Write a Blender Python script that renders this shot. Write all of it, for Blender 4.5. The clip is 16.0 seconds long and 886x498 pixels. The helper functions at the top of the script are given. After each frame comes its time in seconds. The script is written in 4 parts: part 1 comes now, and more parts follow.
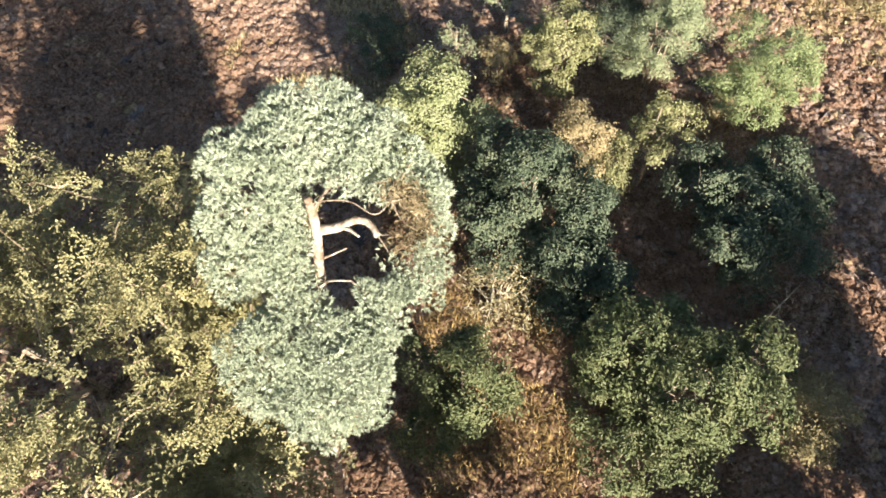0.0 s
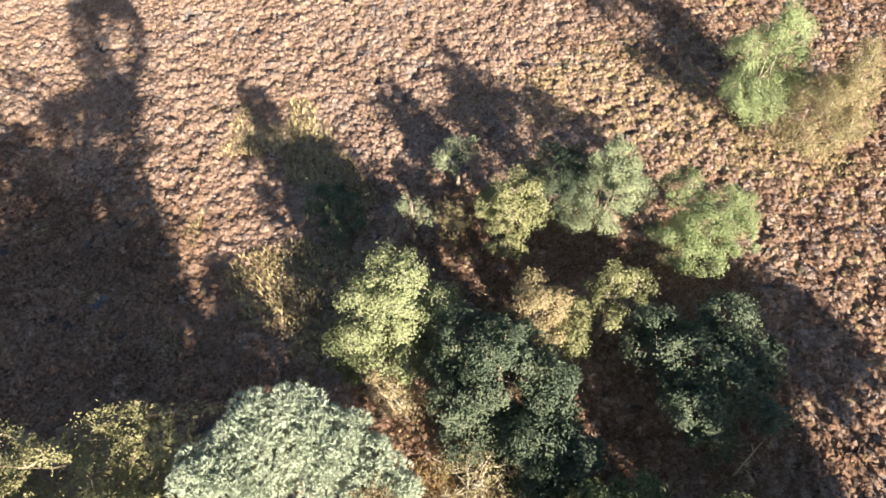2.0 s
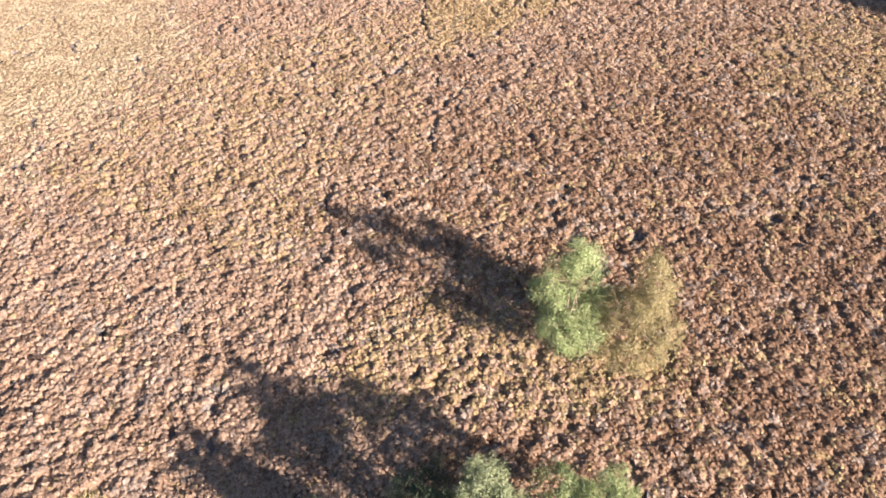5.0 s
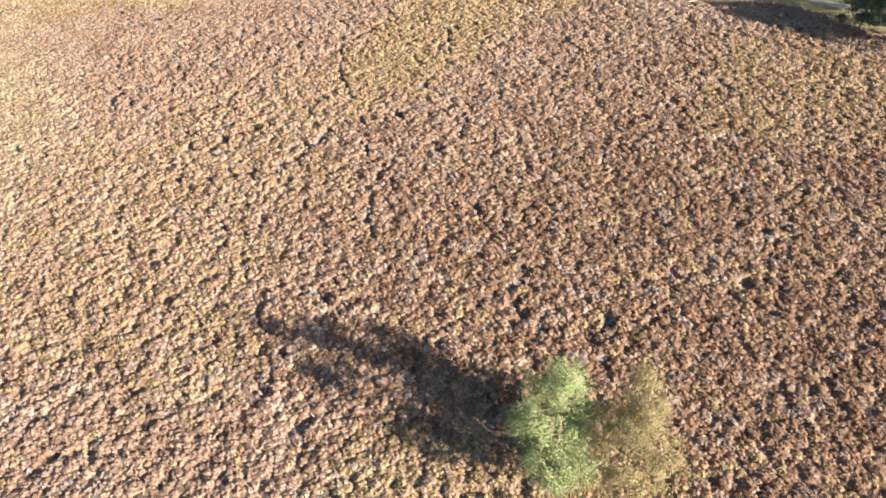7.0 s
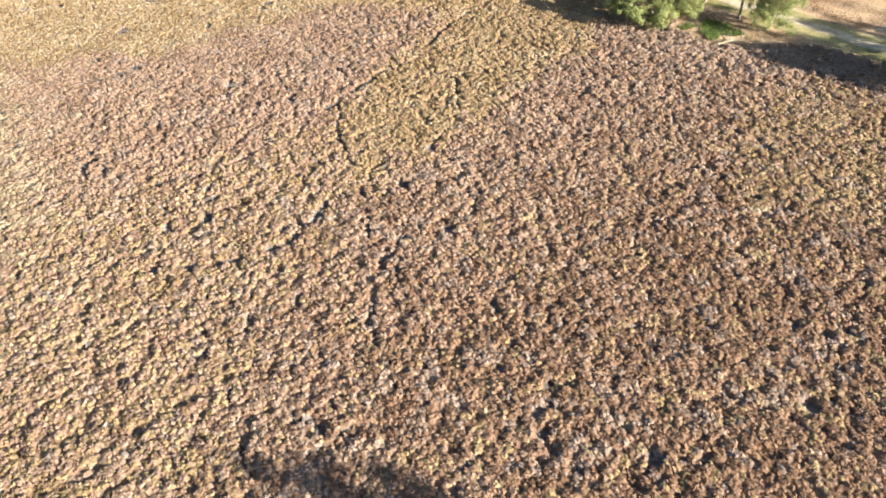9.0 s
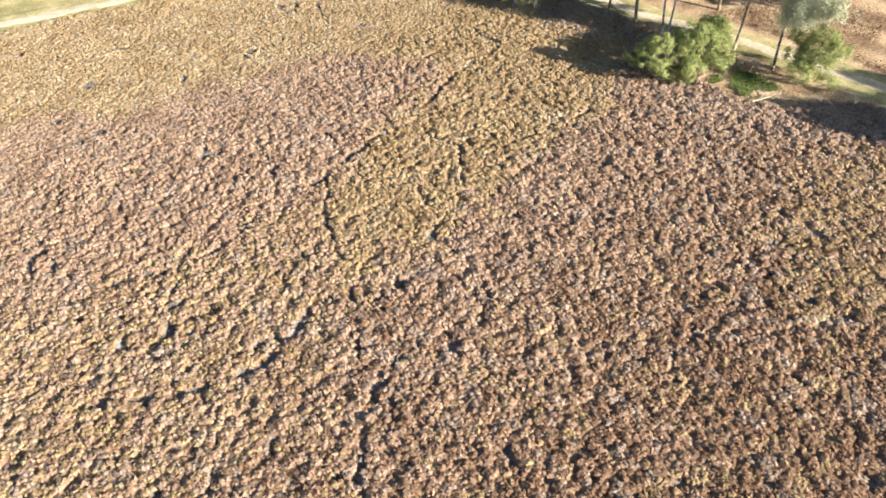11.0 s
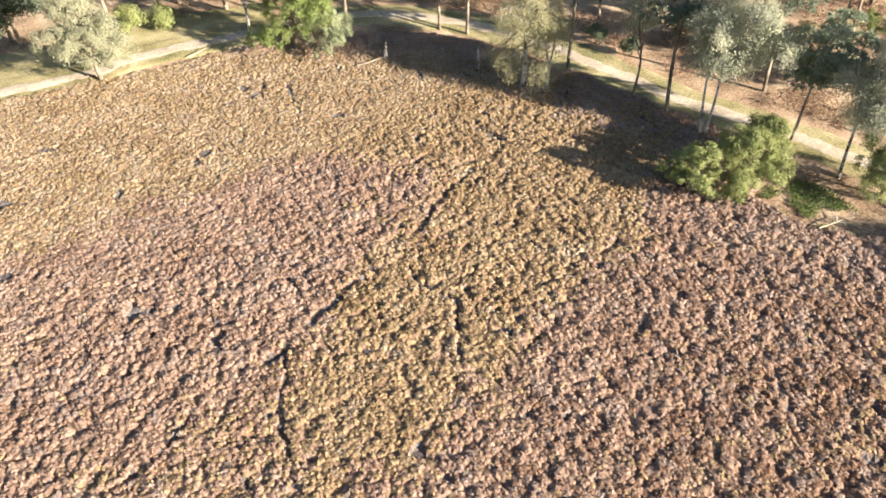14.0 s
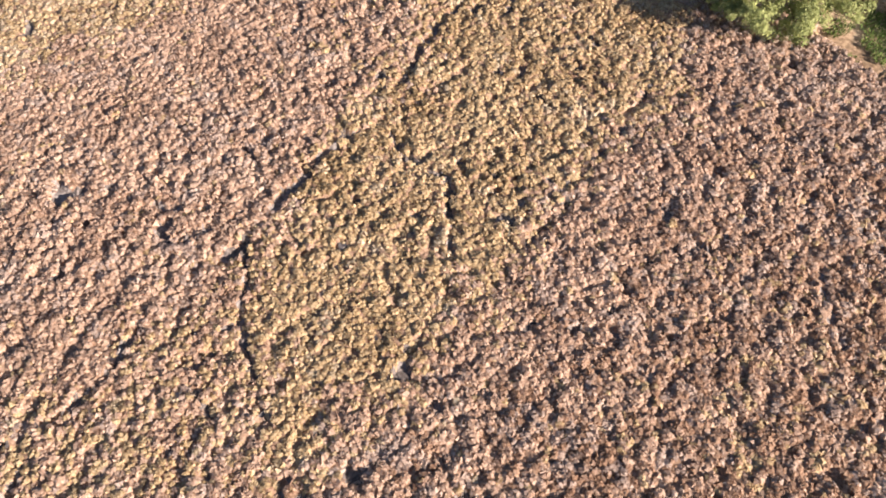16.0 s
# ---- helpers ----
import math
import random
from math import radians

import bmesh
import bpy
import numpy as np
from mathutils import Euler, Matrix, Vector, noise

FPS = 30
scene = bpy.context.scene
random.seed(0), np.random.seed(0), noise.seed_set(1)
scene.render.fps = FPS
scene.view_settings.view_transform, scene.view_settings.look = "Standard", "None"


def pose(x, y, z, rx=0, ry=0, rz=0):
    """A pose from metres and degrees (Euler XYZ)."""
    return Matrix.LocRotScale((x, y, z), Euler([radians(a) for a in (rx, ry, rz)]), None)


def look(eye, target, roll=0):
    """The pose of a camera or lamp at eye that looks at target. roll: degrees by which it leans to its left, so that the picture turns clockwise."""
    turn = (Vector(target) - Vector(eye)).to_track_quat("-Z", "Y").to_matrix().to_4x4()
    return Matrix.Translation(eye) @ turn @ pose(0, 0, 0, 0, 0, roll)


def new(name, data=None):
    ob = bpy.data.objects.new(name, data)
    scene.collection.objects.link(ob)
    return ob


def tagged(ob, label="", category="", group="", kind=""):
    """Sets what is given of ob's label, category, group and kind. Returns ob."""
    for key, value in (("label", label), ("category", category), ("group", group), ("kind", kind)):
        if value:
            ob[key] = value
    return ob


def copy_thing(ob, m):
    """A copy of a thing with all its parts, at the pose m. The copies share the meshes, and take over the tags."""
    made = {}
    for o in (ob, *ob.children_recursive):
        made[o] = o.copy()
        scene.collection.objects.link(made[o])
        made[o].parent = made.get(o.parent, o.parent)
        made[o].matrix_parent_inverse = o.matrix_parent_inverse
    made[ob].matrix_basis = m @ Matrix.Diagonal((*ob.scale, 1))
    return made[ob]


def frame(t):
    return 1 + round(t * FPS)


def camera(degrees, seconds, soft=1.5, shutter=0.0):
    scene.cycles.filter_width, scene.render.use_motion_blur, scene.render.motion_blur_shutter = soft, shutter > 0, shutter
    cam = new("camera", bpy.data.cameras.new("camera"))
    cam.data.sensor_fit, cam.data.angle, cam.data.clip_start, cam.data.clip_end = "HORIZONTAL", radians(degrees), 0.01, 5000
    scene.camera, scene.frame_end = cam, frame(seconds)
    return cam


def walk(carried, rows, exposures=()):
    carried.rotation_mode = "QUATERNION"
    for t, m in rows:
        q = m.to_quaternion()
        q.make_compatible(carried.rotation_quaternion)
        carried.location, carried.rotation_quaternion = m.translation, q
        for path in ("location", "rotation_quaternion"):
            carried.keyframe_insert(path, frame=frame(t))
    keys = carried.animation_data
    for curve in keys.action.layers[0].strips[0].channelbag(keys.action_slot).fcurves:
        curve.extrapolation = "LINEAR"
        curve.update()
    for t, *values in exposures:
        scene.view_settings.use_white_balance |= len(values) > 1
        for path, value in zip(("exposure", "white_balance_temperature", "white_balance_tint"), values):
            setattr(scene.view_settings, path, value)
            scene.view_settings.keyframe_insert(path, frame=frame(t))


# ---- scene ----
cam = camera(65.5, 16.0, soft=1.7)
METRES, EYE, TILT, LEAN, TURN = 60.0, 21.78, -59.78, -0.07, 0.0
ROWS = [
    (0.0, 0.0, 0.0, 0.0, 0.0, -0.0, -0.0),
    (0.5, 0.0003, -0.0058, 0.0104, -1.36, 0.22, 2.37),
    (1.0, 0.001, -0.0096, 0.0241, -1.9, 0.95, 3.45),
    (1.5, 0.0021, -0.0116, 0.0411, -2.18, 3.42, 4.15),
    (2.0, 0.0039, -0.0124, 0.0612, -2.43, 5.97, 4.75),
    (2.5, 0.0058, -0.0107, 0.0835, -2.77, 8.54, 5.35),
    (3.0, 0.0086, -0.0088, 0.1086, -3.27, 10.91, 6.23),
    (3.5, 0.0128, -0.0051, 0.1346, -4.92, 13.21, 9.05),
    (4.0, 0.0172, 0.0026, 0.1593, -8.8, 14.52, 15.26),
    (4.5, 0.0216, 0.0104, 0.1852, -12.79, 13.62, 21.12),
    (5.0, 0.0283, 0.0172, 0.2124, -15.98, 12.28, 25.44),
    (7.5, 0.0902, 0.0714, 0.3395, -21.58, 9.64, 32.3),
    (8.0, 0.1071, 0.0842, 0.3636, -21.56, 9.7, 32.33),
    (8.5, 0.1256, 0.0972, 0.3882, -21.53, 9.72, 32.36),
    (9.0, 0.1457, 0.1108, 0.4131, -21.47, 9.76, 32.4),
    (11.5, 0.2595, 0.1834, 0.5424, -21.47, 9.98, 32.53),
    (12.0, 0.2847, 0.1977, 0.5691, -21.42, 10.04, 32.57),
    (12.5, 0.3106, 0.2125, 0.5961, -21.42, 10.06, 32.61),
    (13.0, 0.337, 0.2276, 0.6234, -21.4, 10.05, 32.65),
    (13.5, 0.3639, 0.2425, 0.6509, -21.39, 10.05, 32.69),
    (14.0, 0.3903, 0.2587, 0.6772, -21.42, 10.06, 32.72),
    (14.5, 0.4136, 0.2783, 0.6963, -21.45, 9.26, 32.73),
    (15.0, 0.4361, 0.2974, 0.7141, -21.5, 3.55, 32.69),
    (15.5, 0.4569, 0.3164, 0.7317, -21.66, -2.69, 32.67),
    (16.0, 0.479, 0.3362, 0.7497, -21.71, -8.64, 32.67),
]
walk(cam, [(t, pose(0, 0, EYE, TILT, LEAN, TURN) @ pose(METRES * x, METRES * y, METRES * z, 90 + pitch, roll, yaw)) for t, x, y, z, yaw, pitch, roll in ROWS],
     [(0.0, 2.2, 6380, 6), (2.0, 2.2, 6400, 7), (3.5, 2.2, 6480, 11), (5.2, 2.2, 6500, 12), (7.5, 2.18, 6450, 4), (9.2, 2.18, 6400, 2), (11.3, 2.16, 6400, 1), (12.5, 2.16, 6420, 2), (14.0, 2.16, 6500, 8), (14.5, 2.15, 6560, 13), (15.0, 2.13, 6640, 17), (16.0, 2.13, 6580, 15)])

# ---- world, sun, exposure ----
SUN_EL, SUN_AZ = 19.5, 156.2            # degrees; azimuth clockwise from +y
world = bpy.data.worlds.new("sky")
scene.world = world
world.use_nodes = True
wn = world.node_tree
sky = wn.nodes.new("ShaderNodeTexSky")
sky.sky_type, sky.sun_disc = "NISHITA", False
sky.ozone_density = 1.8
sky.sun_elevation, sky.sun_rotation = radians(SUN_EL), radians(SUN_AZ)
wn.links.new(sky.outputs[0], wn.nodes["Background"].inputs[0])
wn.nodes["Background"].inputs[1].default_value = 0.044
sun_data = bpy.data.lights.new("sun", "SUN")
sun_data.energy, sun_data.angle, sun_data.color = 5.0, radians(0.55), (1.0, 0.9, 0.76)
sun = new("sun", sun_data)
SUN_DIR = Vector((math.sin(radians(SUN_AZ)) * math.cos(radians(SUN_EL)), math.cos(radians(SUN_AZ)) * math.cos(radians(SUN_EL)), math.sin(radians(SUN_EL))))
sun.matrix_world = look(SUN_DIR * 200, (0, 0, 0))


# ---- materials ----
def mat(name, stops, rough=0.7, grain=8.0, patch=0.6, bump=0.0, bump_scale=40.0, through_light=0.0, island=0.5, per_object=0.0, spec=0.3, broad_share=0.55):
    """Colour ramp driven by island randomness, fine grain and broad patches; optional translucency for leaves."""
    m = bpy.data.materials.new(name)
    m.use_nodes = True
    nt = m.node_tree
    n, l = nt.nodes, nt.links
    bsdf = n["Principled BSDF"]
    bsdf.inputs["Roughness"].default_value = rough
    bsdf.inputs["Specular IOR Level"].default_value = spec
    co = n.new("ShaderNodeNewGeometry")
    fine, broad = n.new("ShaderNodeTexNoise"), n.new("ShaderNodeTexNoise")
    fine.inputs["Scale"].default_value, broad.inputs["Scale"].default_value = grain, patch
    fine.inputs["Detail"].default_value, broad.inputs["Detail"].default_value = 4, 4
    for q in (fine, broad):
        l.new(co.outputs["Position"], q.inputs["Vector"])

    def mixed(a, b, k):
        x = n.new("ShaderNodeMix")
        x.inputs[0].default_value = k
        l.new(a, x.inputs[2])
        l.new(b, x.inputs[3])
        return x.outputs[0]
    value = mixed(fine.outputs[0], broad.outputs[0], broad_share)
    wide = n.new("ShaderNodeMapRange")
    wide.inputs["From Min"].default_value, wide.inputs["From Max"].default_value = 0.32, 0.68
    l.new(value, wide.inputs["Value"])
    value = wide.outputs[0]
    if island:
        value = mixed(value, co.outputs["Random Per Island"], island)
    if per_object:
        info = n.new("ShaderNodeObjectInfo")
        value = mixed(value, info.outputs["Random"], per_object)
    ramp = n.new("ShaderNodeValToRGB")
    el = ramp.color_ramp.elements
    while len(el) < len(stops):
        el.new(0.5)
    for e, (p, c) in zip(el, stops):
        e.position, e.color = p, (*c, 1)
    l.new(value, ramp.inputs[0])
    l.new(ramp.outputs[0], bsdf.inputs["Base Color"])
    if bump:
        b, bn = n.new("ShaderNodeBump"), n.new("ShaderNodeTexNoise")
        bn.inputs["Scale"].default_value, bn.inputs["Detail"].default_value = bump_scale, 5
        l.new(co.outputs["Position"], bn.inputs["Vector"])
        b.inputs["Strength"].default_value, b.inputs["Distance"].default_value = 1.0, bump
        l.new(bn.outputs[0], b.inputs["Height"])
        l.new(b.outputs[0], bsdf.inputs["Normal"])
    if through_light:
        t, mx = n.new("ShaderNodeBsdfTranslucent"), n.new("ShaderNodeMixShader")
        mx.inputs[0].default_value = through_light
        l.new(ramp.outputs[0], t.inputs[0])
        l.new(bsdf.outputs[0], mx.inputs[1])
        l.new(t.outputs[0], mx.inputs[2])
        l.new(mx.outputs[0], n["Material Output"].inputs[0])
    return m


def leafmat(name, dark, mid, light, rough=0.55, blue=1.18, gain=1.0):
    d, m, l = np.array(dark), np.array(mid) * 1.2, np.array(light)
    d, l = d * 0.45 + m * 0.55, l * 0.6 + m * 0.4
    d, m, l = (q * 0.93 * gain * (1.0, 0.98, blue) for q in (d, m, l))
    return mat(name, [(0.15, tuple(d)), (0.5, tuple(m)), (0.85, tuple(l))], rough, 4.0, 1.2, through_light=0.26, island=0.16, spec=0.2)


LEAF_OAK = leafmat("leaf_oak", (0.04, 0.055, 0.022), (0.125, 0.145, 0.055), (0.32, 0.31, 0.13), gain=0.86)
LEAF_YELLOW = leafmat("leaf_yellow_green", (0.06, 0.06, 0.025), (0.2, 0.2, 0.07), (0.42, 0.39, 0.17), blue=1.32, gain=1.15)
LEAF_BRIGHT = leafmat("leaf_bright_green", (0.075, 0.095, 0.03), (0.23, 0.25, 0.095), (0.45, 0.45, 0.22), blue=1.3, gain=0.95)
# dark green, lowered further for the shade over the copse oaks
LEAF_DARK_SHADED = leafmat("leaf_dark_green_shaded", (0.035, 0.055, 0.03), (0.11, 0.14, 0.07), (0.3, 0.31, 0.15), blue=1.25, gain=0.76)
LEAF_WILLOW = leafmat("leaf_grey_willow", (0.12, 0.15, 0.085), (0.27, 0.3, 0.175), (0.46, 0.47, 0.28), blue=1.0, gain=0.95)
LEAF_ORANGE = leafmat("leaf_orange", (0.15, 0.11, 0.05), (0.27, 0.22, 0.095), (0.42, 0.34, 0.16), blue=1.25, gain=1.08)
LEAF_BIRCH_GREEN = leafmat("leaf_young_birch", (0.1, 0.13, 0.05), (0.25, 0.295, 0.13), (0.42, 0.45, 0.25), blue=1.05, gain=0.95)
LEAF_BIRCH = leafmat("leaf_birch", (0.15, 0.145, 0.08), (0.31, 0.295, 0.175), (0.47, 0.45, 0.3), blue=0.95, gain=1.0)
LEAF_BRONZE = leafmat("leaf_bronze", (0.1, 0.085, 0.04), (0.26, 0.22, 0.09), (0.44, 0.37, 0.16), blue=1.25, gain=1.0)
LEAF_OLIVE = leafmat("leaf_olive_gold", (0.1, 0.095, 0.045), (0.27, 0.25, 0.1), (0.54, 0.49, 0.23), blue=1.2, gain=0.94)
LEAF_PALE = leafmat("leaf_pale_birch", (0.19, 0.205, 0.13), (0.39, 0.4, 0.27), (0.52, 0.53, 0.37), blue=1.05, gain=0.88)
LEAF_CREAM = leafmat("leaf_cream_birch", (0.2, 0.2, 0.11), (0.35, 0.35, 0.215), (0.47, 0.465, 0.31), blue=1.05, gain=0.78)
LEAF_BUSH = leafmat("leaf_oak_bush", (0.045, 0.065, 0.02), (0.225, 0.25, 0.088), (0.52, 0.53, 0.22), blue=1.08, gain=1.04)
LEAF_GREEN = leafmat("leaf_fresh_green", (0.05, 0.08, 0.02), (0.16, 0.2, 0.06), (0.32, 0.36, 0.13), blue=1.0, gain=1.0)
NEEDLE = leafmat("pine_needle", (0.2, 0.24, 0.15), (0.39, 0.43, 0.295), (0.52, 0.55, 0.39), 0.55, blue=1.06, gain=0.93)
NEEDLE_DARK = leafmat("pine_needle_dark", (0.06, 0.085, 0.06), (0.16, 0.205, 0.145), (0.33, 0.37, 0.26), 0.5, blue=1.0, gain=1.0)
NEEDLE_MID = leafmat("pine_needle_green", (0.1, 0.13, 0.09), (0.25, 0.29, 0.195), (0.44, 0.47, 0.32), 0.5, blue=1.0)
NEEDLE_DEAD = leafmat("pine_needle_dead", (0.09, 0.07, 0.035), (0.22, 0.175, 0.085), (0.36, 0.29, 0.15))
BARK = mat("bark_grey_brown", [(0.25, (0.075, 0.057, 0.042)), (0.5, (0.195, 0.150, 0.112)), (0.75, (0.360, 0.285, 0.210))], 0.9, 14, 1.2, 0.03, 25, island=0)
BARK_PINE = mat("bark_pine", [(0.25, (0.13, 0.085, 0.055)), (0.5, (0.29, 0.22, 0.165)), (0.75, (0.46, 0.39, 0.32))], 0.85, 9, 0.9, 0.02, 30, island=0)
BARK_BIRCH = mat("bark_birch", [(0.3, (0.07, 0.055, 0.045)), (0.45, (0.34, 0.3, 0.26)), (0.7, (0.58, 0.54, 0.48))], 0.75, 5, 0.8, 0.01, 30, island=0)
TWIG = mat("twig", [(0.3, (0.12, 0.085, 0.055)), (0.7, (0.36, 0.28, 0.19))], 0.85, 20, 1.0, island=0.5)
TWIG_PALE = mat("twig_pale", [(0.3, (0.3, 0.24, 0.16)), (0.7, (0.6, 0.52, 0.4))], 0.85, 20, 1.0, island=0.5)

SOIL = mat("soil", [(0.2, (0.03, 0.021, 0.018)), (0.5, (0.065, 0.045, 0.036)), (0.8, (0.12, 0.085, 0.065))], 0.95, 5, 0.35, 0.05, 12, island=0)
SAND = mat("sand", [(0.15, (0.31, 0.25, 0.185)), (0.5, (0.43, 0.355, 0.275)), (0.85, (0.54, 0.465, 0.375))], 0.95, 4, 0.3, 0.03, 14, island=0)
VERGE = mat("grass_verge", [(0.15, (0.13, 0.12, 0.048)), (0.5, (0.29, 0.245, 0.12)), (0.85, (0.44, 0.37, 0.22))], 0.95, 6, 0.3, 0.04, 16, island=0)
LITTER = mat("litter", [(0.15, (0.13, 0.082, 0.05)), (0.5, (0.325, 0.218, 0.14)), (0.85, (0.50, 0.37, 0.255))], 0.95, 5, 0.35, 0.05, 14, island=0)
def heathmat(name, dark, mid, light):
    return mat(name, [(0.2, dark), (0.5, mid), (0.8, light)], 0.95, 9, 0.35, 0.035, 36, island=0.18, spec=0.05, through_light=0.45, broad_share=0.32)


HEATHER = [
    heathmat("heather_pink", (0.278, 0.179, 0.132), (0.473, 0.328, 0.250), (0.557, 0.415, 0.331)),
    heathmat("heather_gold", (0.310, 0.210, 0.110), (0.478, 0.350, 0.213), (0.562, 0.441, 0.294)),
    heathmat("heather_pale", (0.347, 0.257, 0.158), (0.525, 0.415, 0.294), (0.598, 0.499, 0.383)),
    heathmat("heather_rust", (0.173, 0.101, 0.067), (0.341, 0.215, 0.150), (0.441, 0.301, 0.221)),
    heathmat("heather_grey", (0.263, 0.191, 0.163), (0.446, 0.334, 0.278), (0.536, 0.430, 0.373)),
]
# grey lichen of the hollows, with their shade mixed into the tone
LICHEN_SHADE = mat("grey_lichen_and_shade", [(0.2, (0.06, 0.047, 0.042)), (0.5, (0.12, 0.098, 0.09)), (0.8, (0.21, 0.18, 0.17))], 0.95, 7, 0.8, 0.02, 25, island=0)
GRASS = mat("moor_grass", [(0.25, (0.14, 0.108, 0.05)), (0.5, (0.32, 0.245, 0.125)), (0.78, (0.46, 0.37, 0.21))], 0.9, 5, 0.4, island=0.5)
GRASS_OCHRE = mat("ochre_grass", [(0.25, (0.11, 0.068, 0.024)), (0.5, (0.26, 0.17, 0.066)), (0.78, (0.40, 0.28, 0.125))], 0.9, 5, 0.4, island=0.5)
GRASS_GREEN = mat("green_grass", [(0.25, (0.045, 0.075, 0.014)), (0.5, (0.1, 0.155, 0.032)), (0.78, (0.19, 0.24, 0.065))], 0.9, 5, 0.5, island=0.5)
BRACKEN = leafmat("bracken", (0.06, 0.036, 0.02), (0.16, 0.1, 0.05), (0.32, 0.23, 0.12), blue=1.1, gain=0.85)


# ---- shape helpers ----
def arr(*rows):
    return np.array(rows, float)


def mesh_of(name, verts, tris, material, smooth=False, index=None):
    """One mesh from arrays of corners and triangles."""
    me = bpy.data.meshes.new(name)
    verts, tris = np.asarray(verts, np.float32), np.asarray(tris, np.int32)
    me.vertices.add(len(verts))
    me.vertices.foreach_set("co", verts.ravel())
    me.loops.add(tris.size)
    me.loops.foreach_set("vertex_index", tris.ravel())
    me.polygons.add(len(tris))
    me.polygons.foreach_set("loop_start", np.arange(0, tris.size, 3, dtype=np.int32))
    for m in (material if isinstance(material, list) else [material]):
        me.materials.append(m)
    if index is not None:
        me.polygons.foreach_set("material_index", np.asarray(index, np.int32))
    me.polygons.foreach_set("use_smooth", np.full(len(tris), smooth))
    me.update(calc_edges=True)
    return me


def part(name, me, parent, label=""):
    ob = new(name, me)
    ob.parent = parent
    if name in ("branchwork", "crown", "dead_bough"):
        tagged(ob, kind="stuff")
    return tagged(ob, label) if label else ob


def unit(a):
    return a / np.maximum(np.linalg.norm(a, axis=-1, keepdims=True), 1e-9)


def smooth_line(points, per=5):
    """Catmull-Rom through the points."""
    p = np.asarray(points, float)
    q = np.vstack([2 * p[0] - p[1], p, 2 * p[-1] - p[-2]])
    out = []
    for i in range(1, len(q) - 2):
        for s in np.linspace(0, 1, per, endpoint=False):
            a, b, c, d = q[i - 1], q[i], q[i + 1], q[i + 2]
            out.append(0.5 * (2 * b + (c - a) * s + (2 * a - 5 * b + 4 * c - d) * s * s + (3 * b - a - 3 * c + d) * s ** 3))
    out.append(p[-1])
    return np.array(out)


def tube(points, r0, r1, sides=8, rng=None, gnarl=0.0):
    """A tapered, capped limb along the points."""
    p = np.asarray(points, float)
    n = len(p)
    d = unit(np.gradient(p, axis=0))
    side = unit(np.cross(d, np.where(np.abs(d[:, 2:]) > 0.9, arr([1, 0, 0]), arr([0, 0, 1]))))
    up = np.cross(side, d)
    r = np.linspace(r0, r1, n)
    a = np.arange(sides) * 2 * np.pi / sides
    rr = r[:, None] * (1 + (rng.normal(0, gnarl, (n, sides)) if rng is not None else 0))
    v = p[:, None] + rr[..., None] * (np.cos(a)[None, :, None] * side[:, None] + np.sin(a)[None, :, None] * up[:, None])
    i = (np.arange(n - 1)[:, None] * sides + np.arange(sides)[None]).ravel()
    j = (np.arange(n - 1)[:, None] * sides + (np.arange(sides)[None] + 1) % sides).ravel()
    f = np.vstack([np.stack([i, j, j + sides], 1), np.stack([i, j + sides, i + sides], 1)])
    tip = np.stack([np.full(sides - 2, (n - 1) * sides), (n - 1) * sides + np.arange(1, sides - 1), (n - 1) * sides + np.arange(2, sides)], 1)
    return v.reshape(-1, 3), np.vstack([f, tip])


def sticks(a, b, r, rng):
    """Many thin three-sided twigs from a to b, with a kink half way."""
    n = len(a)
    d = unit(b - a)
    s = unit(np.cross(d, rng.normal(0, 1, (n, 3))))
    u = np.cross(d, s)
    mid = (a + b) / 2 + s * (np.linalg.norm(b - a, axis=1, keepdims=True) * rng.normal(0, 0.07, (n, 1)))
    rows = []
    for p, q in ((a, 1.0), (mid, 0.7), (b, 0.25)):
        for t in (0, 2.09, 4.19):
            rows.append(p + (np.cos(t) * s + np.sin(t) * u) * (np.reshape(r, (-1, 1)) * q))
    v = np.stack(rows, 1).reshape(-1, 3)
    f = []
    for k in (0, 3):
        for t in range(3):
            f += [(k + t, k + (t + 1) % 3, k + 3 + (t + 1) % 3), (k + t, k + 3 + (t + 1) % 3, k + 3 + t)]
    f = (np.arange(n)[:, None, None] * 9 + np.array(f)[None]).reshape(-1, 3)
    return v, f


def leaves(p, normal, size, rng, slim=0.55):
    """Folded diamond leaves at p, facing normal."""
    n = len(p)
    axis = unit(np.cross(normal, rng.normal(0, 1, (n, 3))))
    side = np.cross(axis, normal)
    L = size * rng.uniform(0.65, 1.35, (n, 1))
    fold = normal * L * 0.12
    v = np.stack([p - axis * L * 0.5, p + side * L * slim * 0.5 + fold, p + axis * L * 0.5 - fold, p - side * L * slim * 0.5 + fold], 1).reshape(-1, 3)
    f = (np.arange(n)[:, None, None] * 4 + np.array([[0, 1, 2], [0, 2, 3]])[None]).reshape(-1, 3)
    return v, f


def roots(c, nodes):
    """For each clump the point it grows from: a limb, or a clump closer to a limb."""
    far = np.linalg.norm(c[:, None] - nodes[None], axis=2)
    best, near = far.min(axis=1), nodes[far.argmin(axis=1)]
    gap = np.linalg.norm(c[:, None] - c[None], axis=2) + 0.55 * best[None]
    gap[best[None] >= best[:, None]] = 1e9
    k = gap.argmin(axis=1)
    use = gap[np.arange(len(c)), k] < best
    return np.where(use[:, None], c[k], near)


